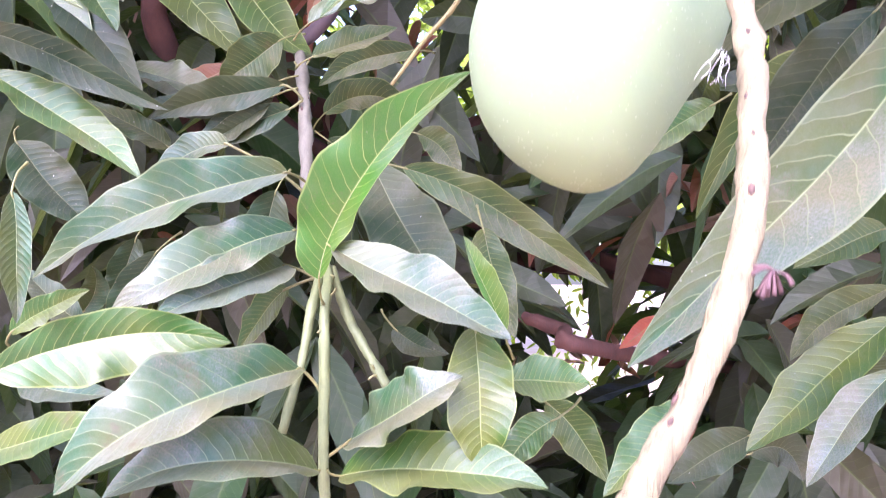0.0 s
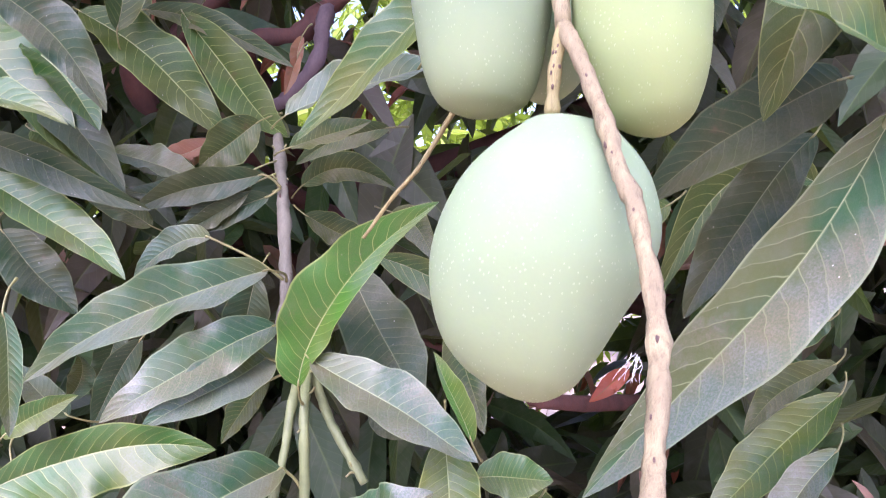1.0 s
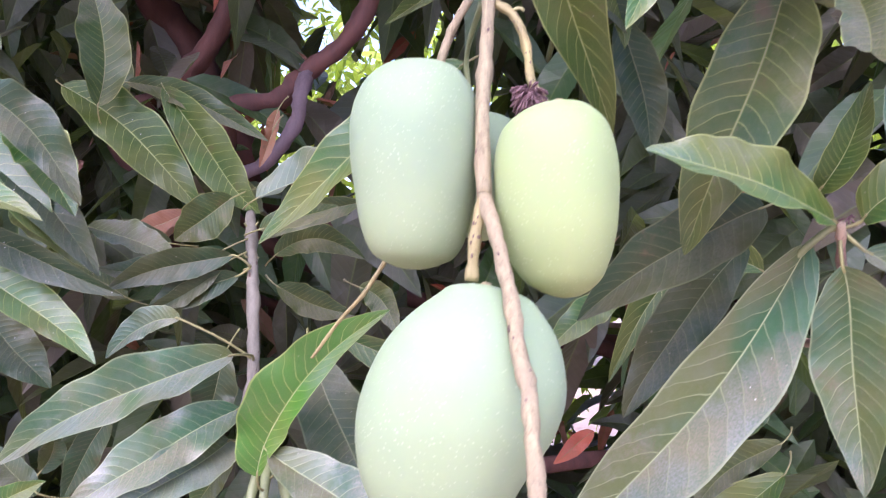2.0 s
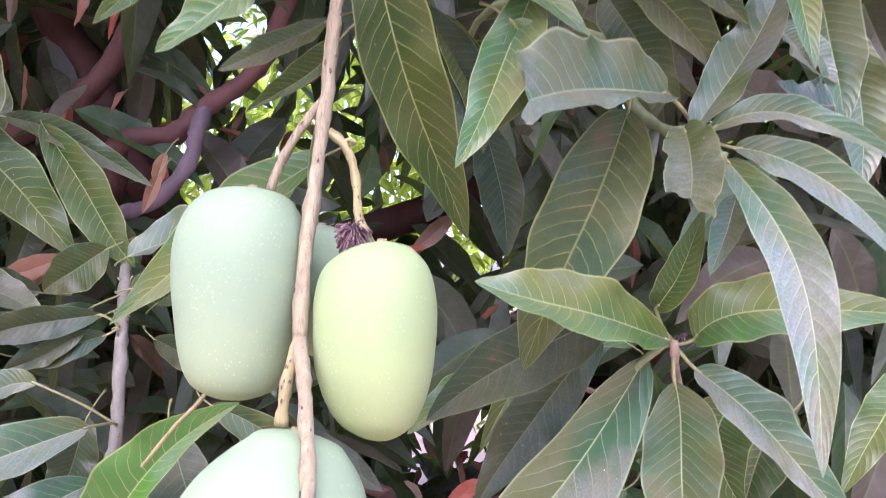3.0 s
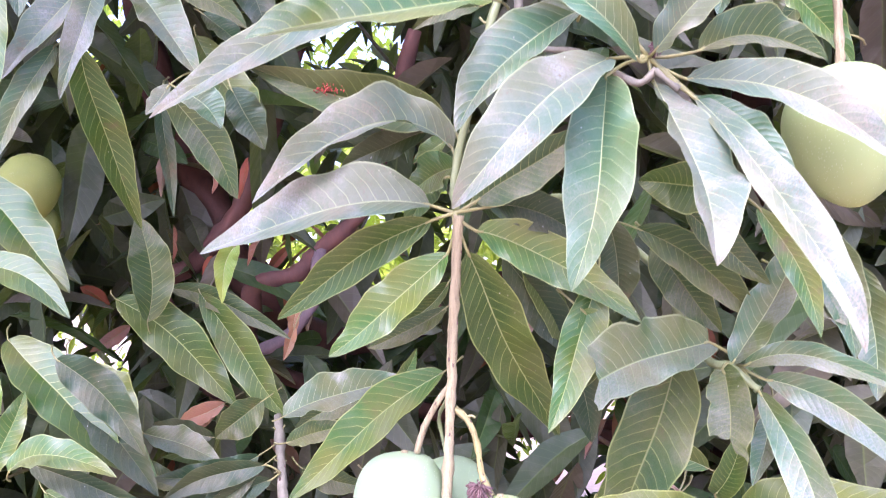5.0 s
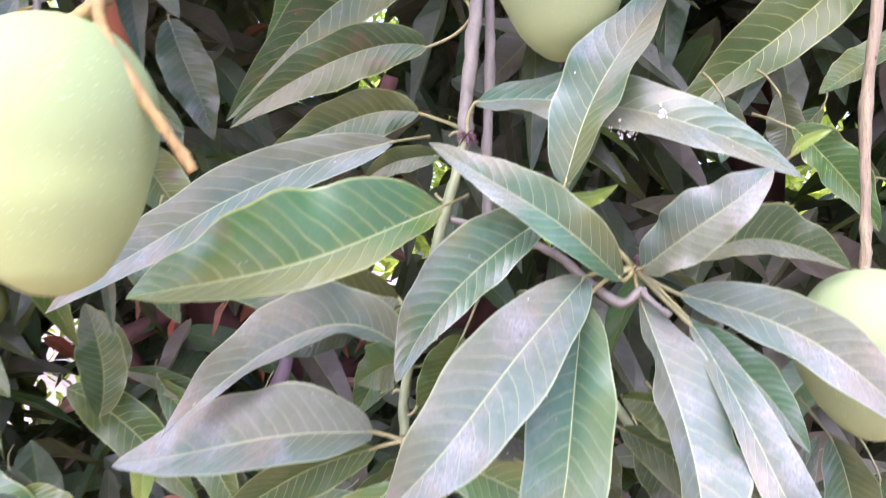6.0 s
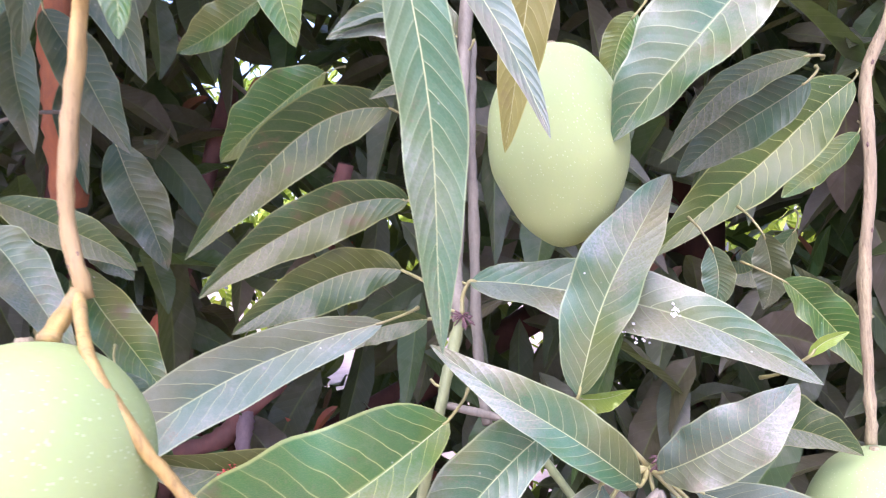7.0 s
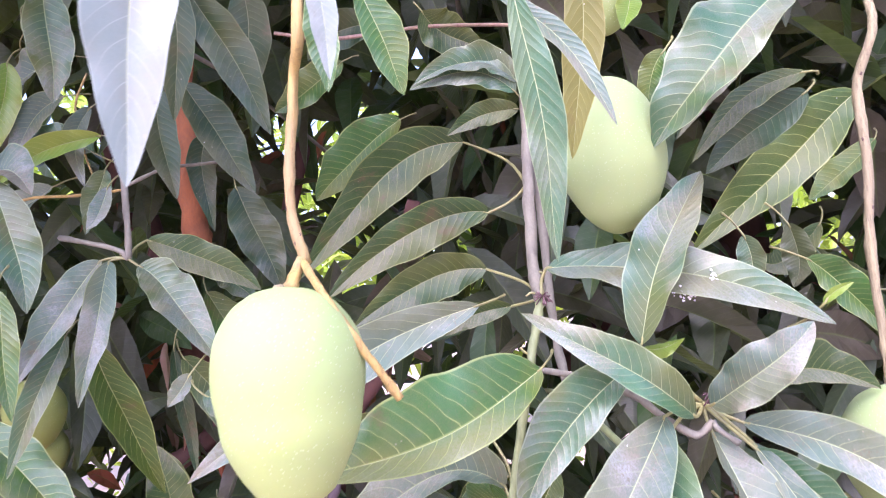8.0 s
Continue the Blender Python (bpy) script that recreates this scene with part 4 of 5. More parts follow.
leaf(shoot_T, (0.239, 0.280, 1.806), (0.267, 0.238, 1.834), (0.303, 0.235, 1.863), (-0.62, -0.78, 0.08), 0.0215, 0.0215, "w", (0.237, 0.293, 1.806))
leaf(shoot_T, (0.277, 0.295, 1.810), (0.327, 0.300, 1.821), (0.378, 0.300, 1.800), (0.07, -0.98, 0.19), 0.0249, 0.0128, "b", (0.237, 0.293, 1.806))
leaf(shoot_T, (0.115, 0.270, 1.849), (0.035, 0.210, 1.819), (-0.056, 0.205, 1.802), (0.18, -0.85, 0.50), 0.0241, 0.0413, "g")
leaf(shoot_T, (0.078, 0.345, 1.901), (-0.058, 0.335, 1.856), (-0.181, 0.330, 1.783), (-0.04, -0.98, 0.21), 0.0264, 0.0252, "w")
leaf(shoot_T, (0.190, 0.280, 1.854), (0.209, 0.280, 1.853), (0.224, 0.270, 1.859), (-0.31, -0.90, 0.29), 0.0038, 0.0098, "y")
leaf(shoot_T, (0.391, 0.360, 1.675), (0.409, 0.360, 1.621), (0.412, 0.350, 1.560), (-0.29, -0.96, 0.03), 0.0218, 0.0218, "p")
leaf(shoot_T, (0.370, 0.360, 1.629), (0.388, 0.360, 1.611), (0.407, 0.350, 1.588), (0.02, -0.97, 0.25), 0.0168, 0.0168, "p")
leaf(shoot_T, (0.437, 0.380, 1.638), (0.444, 0.380, 1.578), (0.439, 0.370, 1.521), (-0.41, -0.91, 0.07), 0.0212, 0.0212, "p")
leaf(shoot_T, (0.318, 0.300, 1.686), (0.351, 0.310, 1.636), (0.366, 0.310, 1.582), (-0.08, -0.99, -0.13), 0.0127, 0.0146, "g")
leaf(shoot_T, (0.213, 0.360, 1.684), (0.223, 0.370, 1.643), (0.217, 0.370, 1.603), (-0.14, -0.98, -0.13), 0.0215, 0.0215, "d")
leaf(shoot_T, (0.481, 0.450, 1.869), (0.449, 0.450, 1.885), (0.417, 0.440, 1.918), (-0.05, -0.96, -0.27), 0.0155, 0.0155, "d")

# ---- mango branch with grey stem and hanging leaves ----
shoot_E = thing("leafy_branch", (0.130, 0.342, 1.900), "mango branch with grey stem and hanging leaves", "branch", "branches of the mango tree")
twig(shoot_E, "stem", [(0.130, 0.342, 1.900), (0.130, 0.370, 1.927), (0.138, 0.405, 1.993), (0.149, 0.430, 2.081), (0.162, 0.470, 2.183), (0.175, 0.500, 2.311), (0.120, 0.900, 2.600), (0.200, 2.000, 2.200)], 5.4, 5.8, "gry", scars=0, spurs=7)
twig(shoot_E, "stem", [(0.146, 0.370, 1.820), (0.145, 0.400, 1.879), (0.151, 0.430, 1.972), (0.154, 0.440, 2.048), (0.161, 0.460, 2.124)], 4, 4.4, "gry", scars=0, spurs=0)
twig(shoot_E, "stem", [(-0.136, 0.620, 2.280), (-0.063, 0.620, 2.263), (0.055, 0.620, 2.264), (0.163, 0.480, 2.196)], 2.6, 2.2, "red", scars=0, spurs=0)
leaf(shoot_E, (0.1005, 0.045, 2.042), (0.1058, 0.050, 1.981), (0.107, 0.059, 1.917), (-0.09, -0.96, -0.28), 0.0115, 0.0095, "c")
leaf(shoot_E, (0.0931, 0.060, 2.0475), (0.1210, 0.047, 2.0120), (0.136, 0.035, 1.971), (0.09, -0.98, 0.17), 0.0061, 0.0073, "w")
leaf(shoot_E, (0.166, 0.190, 2.140), (0.164, 0.210, 2.066), (0.152, 0.232, 1.996), (-0.19, -0.95, -0.26), 0.0163, 0.0155, "u")
leaf(shoot_E, (0.353, 0.270, 2.126), (0.270, 0.245, 2.062), (0.221, 0.270, 2.004), (-0.32, -0.88, 0.35), 0.0300, 0.0367, "p")
leaf(shoot_E, (0.356, 0.290, 2.054), (0.301, 0.285, 2.036), (0.252, 0.280, 1.991), (-0.04, -0.97, 0.22), 0.0152, 0.0105, "b")
leaf(shoot_E, (0.359, 0.300, 2.041), (0.310, 0.300, 2.012), (0.269, 0.300, 1.984), (-0.11, -0.98, 0.18), 0.0202, 0.0202, "d")
leaf(shoot_E, (0.519, 0.500, 2.083), (0.429, 0.500, 2.016), (0.316, 0.500, 1.929), (-0.10, -0.99, 0.14), 0.0330, 0.0400, "o")
leaf(shoot_E, (0.190, 0.265, 1.858), (0.220, 0.272, 1.928), (0.264, 0.297, 1.986), (-0.27, -0.85, 0.45), 0.0245, 0.0230, "p")
leaf(shoot_E, (0.137, 0.337, 1.925), (0.229, 0.283, 1.909), (0.326, 0.250, 1.858), (-0.19, -0.82, 0.54), 0.0235, 0.0291, "p", (0.131, 0.340, 1.903))
leaf(shoot_E, (0.386, 0.400, 1.908), (0.420, 0.400, 1.875), (0.452, 0.400, 1.824), (-0.05, -1.00, -0.04), 0.0203, 0.0203, "g")
leaf(shoot_E, (0.091, 0.420, 1.934), (0.029, 0.417, 1.930), (-0.040, 0.400, 1.894), (0.18, -0.98, -0.10), 0.0267, 0.0243, "b", (0.131, 0.340, 1.903))
leaf(shoot_E, (0.100, 0.420, 1.989), (0.024, 0.404, 1.979), (-0.060, 0.390, 1.923), (0.24, -0.96, -0.14), 0.0263, 0.0240, "b", (0.139, 0.410, 2.010))
leaf(shoot_E, (0.087, 0.520, 2.084), (-0.002, 0.530, 2.060), (-0.115, 0.537, 1.955), (0.10, -0.96, -0.28), 0.0356, 0.0356, "b", (0.139, 0.410, 2.010))
leaf(shoot_E, (0.109, 0.400, 1.896), (0.074, 0.400, 1.892), (0.044, 0.400, 1.876), (0.02, -1.00, -0.07), 0.0123, 0.0123, "b", (0.131, 0.340, 1.903))
leaf(shoot_E, (0.010, 0.700, 2.169), (-0.060, 0.700, 2.123), (-0.119, 0.700, 2.069), (-0.07, -0.99, 0.08), 0.0445, 0.0374, "g")
leaf(shoot_E, (0.008, 0.300, 2.175), (0.024, 0.300, 2.122), (0.036, 0.300, 2.078), (0.10, -0.99, 0.03), 0.0209, 0.0179, "g")
leaf(shoot_E, (0.0042, 0.110, 2.090), (0.004, 0.110, 2.056), (0.0036, 0.110, 2.0255), (0.16, -0.99, 0.01), 0.0103, 0.0110, "g")
leaf(shoot_E, (0.0196, 0.0, 2.0524), (0.0208, 0.0, 2.0212), (0.0215, 0.0, 1.994), (0.13, -0.99, -0.01), 0.0065, 0.0065, "s")
leaf(shoot_E, (-0.025, -0.050, 2.071), (-0.030, -0.050, 2.008), (-0.037, -0.050, 1.951), (0.36, -0.93, -0.04), 0.0161, 0.0150, "s")
leaf(shoot_E, (-0.004, 0.750, 2.333), (-0.072, 0.750, 2.324), (-0.119, 0.750, 2.287), (0.10, -0.96, -0.25), 0.0323, 0.0323, "d")
leaf(shoot_E, (0.057, 0.600, 2.277), (0.083, 0.620, 2.253), (0.138, 0.620, 2.223), (0.07, -0.97, -0.25), 0.0313, 0.0313, "b")
leaf(shoot_E, (-0.064, 0.720, 2.269), (-0.117, 0.720, 2.234), (-0.169, 0.720, 2.207), (-0.02, -1.00, 0.03), 0.0298, 0.0298, "g")
leaf(shoot_E, (0.230, 0.300, 2.139), (0.226, 0.300, 2.126), (0.219, 0.300, 2.110), (-0.23, -0.97, 0.08), 0.0118, 0.0118, "y")
leaf(shoot_E, (0.261, 0.330, 2.099), (0.246, 0.330, 2.076), (0.239, 0.330, 2.047), (-0.31, -0.94, 0.13), 0.0114, 0.0124, "g")
leaf(shoot_E, (0.483, 0.550, 1.948), (0.433, 0.550, 1.908), (0.403, 0.550, 1.924), (-0.09, -0.95, 0.30), 0.0208, 0.0208, "b")
leaf(shoot_E, (0.340, 0.420, 1.938), (0.344, 0.420, 1.911), (0.338, 0.420, 1.884), (-0.41, -0.91, 0.02), 0.0149, 0.0149, "p")
leaf(shoot_E, (0.398, 0.450, 1.946), (0.404, 0.450, 1.911), (0.394, 0.450, 1.881), (-0.44, -0.90, 0.03), 0.0167, 0.0179, "d")
leaf(shoot_E, (0.653, 0.700, 2.062), (0.593, 0.700, 2.014), (0.551, 0.700, 1.988), (-0.32, -0.84, 0.44), 0.0224, 0.0224, "g")
leaf(shoot_E, (0.325, 0.262, 1.872), (0.334, 0.258, 1.881), (0.346, 0.255, 1.886), (-0.41, -0.89, 0.19), 0.0037, 0.0048, "y")
leaf(shoot_E, (0.154, 0.500, 2.138), (0.108, 0.500, 2.169), (0.040, 0.490, 2.148), (0.11, -0.96, 0.26), 0.0195, 0.0211, "p")
leaf(shoot_E, (0.365, 0.420, 2.108), (0.329, 0.420, 2.084), (0.290, 0.420, 2.038), (-0.13, -0.98, 0.14), 0.0153, 0.0165, "d")

# ---- leafy mango shoot with pale drooping leaves ----
shoot_L = thing("leafy_shoot", (-0.308, 0.530, 1.999), "leafy mango shoot with pale drooping leaves", "branch", "branches of the mango tree")
twig(shoot_L, "stem", [(-0.308, 0.530, 1.999), (-0.306, 0.530, 2.037), (-0.310, 0.540, 2.085), (-0.309, 0.560, 2.179), (-0.300, 0.900, 2.350), (0.100, 1.900, 2.000)], 3.6, 4, "gry", scars=0, spurs=3)
twig(shoot_L, "stem", [(-0.308, 0.530, 1.999), (-0.323, 0.530, 2.013), (-0.402, 0.560, 2.038)], 3, 3, "gry", scars=0, spurs=0)
twig(shoot_L, "stem", [(-0.538, 0.620, 2.080), (-0.471, 0.610, 2.100), (-0.399, 0.600, 2.095), (-0.312, 0.545, 2.083)], 2.0, 1.6, "yel", scars=0, spurs=0)
twig(shoot_L, "stem", [(-0.310, 0.540, 2.085), (-0.273, 0.560, 2.105), (-0.232, 0.580, 2.111), (-0.203, 0.600, 2.115)], 2.2, 1.8, "gry", scars=0, spurs=0)
twig(shoot_L, "stem", [(-0.374, 0.600, 2.250), (-0.392, 0.600, 2.208), (-0.385, 0.600, 2.148), (-0.354, 0.580, 2.076)], 1.5, 1.2, "yel", scars=0, spurs=0)
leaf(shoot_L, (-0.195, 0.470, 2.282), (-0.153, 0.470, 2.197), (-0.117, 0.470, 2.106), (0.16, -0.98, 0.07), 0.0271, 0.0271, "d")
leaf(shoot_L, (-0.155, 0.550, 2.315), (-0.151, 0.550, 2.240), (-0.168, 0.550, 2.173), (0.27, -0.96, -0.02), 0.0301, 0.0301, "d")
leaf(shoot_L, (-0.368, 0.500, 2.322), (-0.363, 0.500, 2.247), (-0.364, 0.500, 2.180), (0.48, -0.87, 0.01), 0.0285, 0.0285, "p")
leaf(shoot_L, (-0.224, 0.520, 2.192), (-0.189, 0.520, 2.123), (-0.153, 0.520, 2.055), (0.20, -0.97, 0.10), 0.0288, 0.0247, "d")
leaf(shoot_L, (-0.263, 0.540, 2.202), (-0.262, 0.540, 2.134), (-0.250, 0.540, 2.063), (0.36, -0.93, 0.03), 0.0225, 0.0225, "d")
leaf(shoot_L, (-0.295, 0.525, 1.990), (-0.256, 0.522, 1.947), (-0.203, 0.500, 1.868), (0.36, -0.82, 0.44), 0.0295, 0.0295, "p", (-0.308, 0.530, 2.000))
leaf(shoot_L, (-0.294, 0.550, 2.021), (-0.224, 0.550, 1.990), (-0.169, 0.561, 1.948), (0.19, -0.96, 0.19), 0.0227, 0.0256, "b", (-0.308, 0.530, 2.000))
leaf(shoot_L, (-0.334, 0.520, 2.000), (-0.373, 0.500, 1.947), (-0.418, 0.480, 1.871), (0.10, -0.97, 0.23), 0.0270, 0.0240, "w", (-0.308, 0.530, 2.000))
leaf(shoot_L, (-0.325, 0.520, 1.998), (-0.326, 0.480, 1.930), (-0.345, 0.470, 1.844), (0.33, -0.91, 0.25), 0.0195, 0.0182, "w", (-0.308, 0.530, 2.000))
leaf(shoot_L, (-0.339, 0.500, 1.912), (-0.343, 0.550, 1.832), (-0.328, 0.620, 1.715), (0.55, -0.73, -0.41), 0.0276, 0.0249, "o")
leaf(shoot_L, (-0.440, 0.500, 2.100), (-0.419, 0.500, 2.027), (-0.411, 0.500, 1.949), (0.52, -0.85, 0.10), 0.0306, 0.0279, "p")
leaf(shoot_L, (0.150, 0.500, 2.128), (0.100, 0.500, 2.157), (0.034, 0.500, 2.145), (0.04, -0.96, 0.28), 0.0242, 0.0242, "p")
leaf(shoot_L, (0.151, 0.500, 2.109), (0.113, 0.500, 2.107), (0.069, 0.500, 2.089), (0.01, -1.00, -0.04), 0.0161, 0.0161, "b")
leaf(shoot_L, (-0.380, 0.520, 1.922), (-0.404, 0.500, 1.858), (-0.445, 0.500, 1.775), (0.25, -0.97, 0.02), 0.0175, 0.0175, "p")
leaf(shoot_L, (-0.409, 0.450, 1.975), (-0.406, 0.450, 1.910), (-0.403, 0.450, 1.839), (0.56, -0.83, 0.02), 0.0172, 0.0172, "g")
leaf(shoot_L, (-0.342, 0.560, 2.155), (-0.410, 0.550, 2.139), (-0.478, 0.550, 2.103), (0.11, -0.99, -0.11), 0.0164, 0.0179, "y")
leaf(shoot_L, (-0.199, 0.600, 2.082), (-0.176, 0.600, 2.016), (-0.153, 0.600, 1.946), (0.25, -0.96, 0.08), 0.0312, 0.0312, "d")
leaf(shoot_L, (-0.475, 0.600, 2.277), (-0.486, 0.600, 2.219), (-0.505, 0.600, 2.155), (0.51, -0.85, -0.12), 0.0230, 0.0230, "y")
leaf(shoot_L, (-0.374, 0.600, 2.147), (-0.428, 0.620, 2.173), (-0.488, 0.620, 2.172), (-0.03, -0.86, 0.52), 0.0268, 0.0268, "p")
leaf(shoot_L, (-0.351, 0.580, 2.118), (-0.359, 0.570, 2.082), (-0.371, 0.560, 2.038), (0.37, -0.92, 0.14), 0.0163, 0.0177, "p")
leaf(shoot_L, (-0.207, 0.450, 2.296), (-0.202, 0.450, 2.214), (-0.215, 0.460, 2.130), (0.35, -0.93, -0.07), 0.0214, 0.0214, "d")
leaf(shoot_L, (-0.416, 0.620, 2.231), (-0.459, 0.620, 2.203), (-0.480, 0.600, 2.138), (0.15, -0.98, 0.11), 0.0200, 0.0237, "w")
leaf(shoot_L, (-0.418, 0.660, 2.300), (-0.466, 0.660, 2.290), (-0.532, 0.660, 2.246), (-0.15, -0.94, 0.32), 0.0324, 0.0297, "w")
leaf(shoot_L, (-0.373, 0.600, 2.205), (-0.384, 0.580, 2.158), (-0.367, 0.560, 2.095), (0.42, -0.85, 0.33), 0.0134, 0.0164, "w")
leaf(shoot_L, (-0.320, 0.520, 2.083), (-0.322, 0.500, 2.051), (-0.333, 0.490, 2.032), (0.32, -0.85, 0.42), 0.0114, 0.0128, "w")
leaf(shoot_L, (-0.447, 0.500, 2.095), (-0.420, 0.500, 2.111), (-0.390, 0.490, 2.077), (0.11, -0.68, 0.73), 0.0298, 0.0277, "w")
leaf(shoot_L, (-0.511, 0.700, 2.359), (-0.468, 0.700, 2.388), (-0.432, 0.700, 2.417), (0.08, -0.99, -0.10), 0.0295, 0.0295, "p")
leaf(shoot_L, (-0.462, 0.660, 2.124), (-0.502, 0.660, 2.102), (-0.550, 0.660, 2.080), (-0.20, -0.90, 0.40), 0.0181, 0.0233, "w")
leaf(shoot_L, (-0.318, 0.600, 2.310), (-0.304, 0.600, 2.256), (-0.313, 0.600, 2.198), (0.40, -0.92, 0.02), 0.0168, 0.0168, "p")
leaf(shoot_L, (-0.225, 0.600, 2.151), (-0.238, 0.600, 2.109), (-0.230, 0.600, 2.029), (0.33, -0.94, -0.01), 0.0195, 0.0210, "d")

# ---- shaded mango branch with long green leaves ----
shoot_F = thing("leafy_branch", (-0.651, 0.720, 1.829), "shaded mango branch with long green leaves", "branch", "branches of the mango tree")
leaf(shoot_F, (-0.651, 0.720, 1.829), (-0.562, 0.720, 1.733), (-0.482, 0.720, 1.637), (0.49, -0.76, 0.43), 0.0423, 0.0423, "g")
leaf(shoot_F, (-0.566, 0.600, 1.671), (-0.480, 0.600, 1.662), (-0.411, 0.600, 1.604), (0.25, -0.78, 0.58), 0.0253, 0.0304, "g")
leaf(shoot_F, (-0.531, 0.660, 1.577), (-0.451, 0.650, 1.497), (-0.370, 0.650, 1.403), (0.49, -0.72, 0.49), 0.0436, 0.0436, "g")
leaf(shoot_F, (-0.407, 0.800, 1.589), (-0.401, 0.800, 1.678), (-0.424, 0.800, 1.752), (0.45, -0.89, 0.05), 0.0360, 0.0360, "b")
leaf(shoot_F, (-0.276, 0.580, 1.881), (-0.224, 0.580, 1.812), (-0.190, 0.580, 1.744), (0.12, -0.99, 0.08), 0.0293, 0.0268, "b")
leaf(shoot_F, (-0.168, 0.500, 1.857), (-0.149, 0.500, 1.822), (-0.131, 0.500, 1.787), (0.15, -0.99, 0.08), 0.0241, 0.0207, "d")
leaf(shoot_F, (-0.206, 0.450, 1.844), (-0.179, 0.450, 1.825), (-0.162, 0.450, 1.800), (0.30, -0.91, 0.30), 0.0211, 0.0200, "p")
leaf(shoot_F, (-0.237, 0.500, 1.864), (-0.250, 0.500, 1.847), (-0.265, 0.500, 1.831), (-0.07, -1.00, 0.06), 0.0112, 0.0126, "w")
leaf(shoot_F, (-0.517, 0.600, 1.405), (-0.490, 0.600, 1.464), (-0.468, 0.600, 1.516), (0.27, -0.96, -0.12), 0.0206, 0.0206, "g")
leaf(shoot_F, (-0.455, 0.550, 1.429), (-0.404, 0.550, 1.449), (-0.326, 0.550, 1.421), (0.04, -0.75, 0.66), 0.0222, 0.0238, "g")
leaf(shoot_F, (-0.302, 0.620, 1.893), (-0.295, 0.620, 1.816), (-0.286, 0.620, 1.728), (0.38, -0.92, 0.04), 0.0120, 0.0120, "d")
leaf(shoot_F, (-0.536, 0.600, 1.552), (-0.520, 0.600, 1.522), (-0.501, 0.600, 1.486), (0.60, -0.74, 0.31), 0.0204, 0.0204, "y")
leaf(shoot_F, (-0.247, 0.600, 1.956), (-0.204, 0.600, 1.881), (-0.160, 0.600, 1.814), (0.36, -0.91, 0.22), 0.0316, 0.0284, "g")
leaf(shoot_F, (-0.239, 0.600, 1.985), (-0.210, 0.600, 1.961), (-0.188, 0.600, 1.938), (0.31, -0.89, 0.34), 0.0189, 0.0189, "p")

# ---- yellow-brown fruit stalk with one bare side twig ----
shoot_F2 = thing("fruit_stalk", (-0.023, 0.132, 1.936), "yellow-brown fruit stalk with one bare side twig", "stalk", "fruit stalks")
twig(shoot_F2, "stem", [(-0.023, 0.132, 1.936), (-0.028, 0.133, 1.965), (-0.027, 0.134, 1.992), (-0.020, 0.134, 2.041), (-0.012, 0.136, 2.112), (-0.040, 0.300, 2.450), (0.050, 1.000, 2.650)], 3.0, 3.3, "yel", scars=4, spurs=0)
twig(shoot_F2, "bare_twig", [(-0.025, 0.132, 1.939), (-0.010, 0.104, 1.918), (0.005, 0.099, 1.893), (0.017, 0.103, 1.872), (0.024, 0.107, 1.859)], 2.2, 2.3, "yel", scars=0, spurs=0)
twig(shoot_F2, "fruit_stalk", [(-0.025, 0.132, 1.939), (-0.028, 0.126, 1.931), (-0.029, 0.115, 1.922)], 3.0, 3.8, "yel", scars=0, spurs=0)

# ---- reddish-brown hanging fruit stalk ----
shoot_H = thing("fruit_stalk", (0.403, 0.330, 1.796), "reddish-brown hanging fruit stalk", "stalk", "fruit stalks")
twig(shoot_H, "stem", [(0.403, 0.330, 1.796), (0.404, 0.330, 1.835), (0.406, 0.330, 1.912), (0.415, 0.330, 1.983), (0.423, 0.340, 2.048), (0.449, 0.360, 2.155), (0.420, 0.600, 2.450), (0.300, 1.200, 2.600)], 3.6, 4.2, "tan", scars=8, spurs=0)

# ---- green fruit stalk among leaves ----
shoot_G = thing("fruit_stalk", (0.187, 0.290, 2.061), "green fruit stalk among leaves", "stalk", "fruit stalks")
twig(shoot_G, "stem", [(0.187, 0.290, 2.061), (0.187, 0.300, 2.092), (0.197, 0.320, 2.178), (0.160, 0.500, 2.450), (0.150, 0.900, 2.600)], 3, 3.4, "grn", scars=0, spurs=0)

# ---- bare limbs ----
limb = thing("tree_limb", (0.940, 2.080, 1.150), "dark reddish-brown bare limb in the crown", "branch", "limbs inside the crown")
twig(limb, "limb", [(0.940, 2.080, 1.150), (-0.350, 1.500, 1.300), (-0.542, 1.150, 1.610), (-0.477, 1.150, 1.690), (-0.392, 1.150, 1.781), (-0.328, 1.150, 1.922), (-0.250, 1.300, 2.300)], 22, 17, "bark")
limb = thing("tree_limb", (0.945, 2.080, 1.050), "dark reddish-brown bare limb in the crown", "branch", "limbs inside the crown")
twig(limb, "limb", [(0.945, 2.080, 1.050), (-0.250, 1.350, 1.400), (-0.324, 1.050, 1.616), (-0.236, 1.050, 1.664), (-0.192, 1.050, 1.706), (-0.113, 1.050, 1.777), (-0.070, 1.050, 1.888), (0.000, 1.000, 2.100)], 19, 14, "bark")
limb = thing("tree_limb", (-0.298, 0.980, 1.524), "dark reddish-brown bare limb in the crown", "branch", "limbs inside the crown")
twig(limb, "limb", [(-0.298, 0.980, 1.524), (-0.246, 1.000, 1.548), (-0.200, 1.000, 1.606), (-0.193, 1.020, 1.667), (-0.191, 1.050, 1.706)], 10, 13, "bark2")
limb = thing("tree_limb", (0.930, 2.000, 2.880), "rust-coloured bare limb in the crown", "branch", "limbs inside the crown")
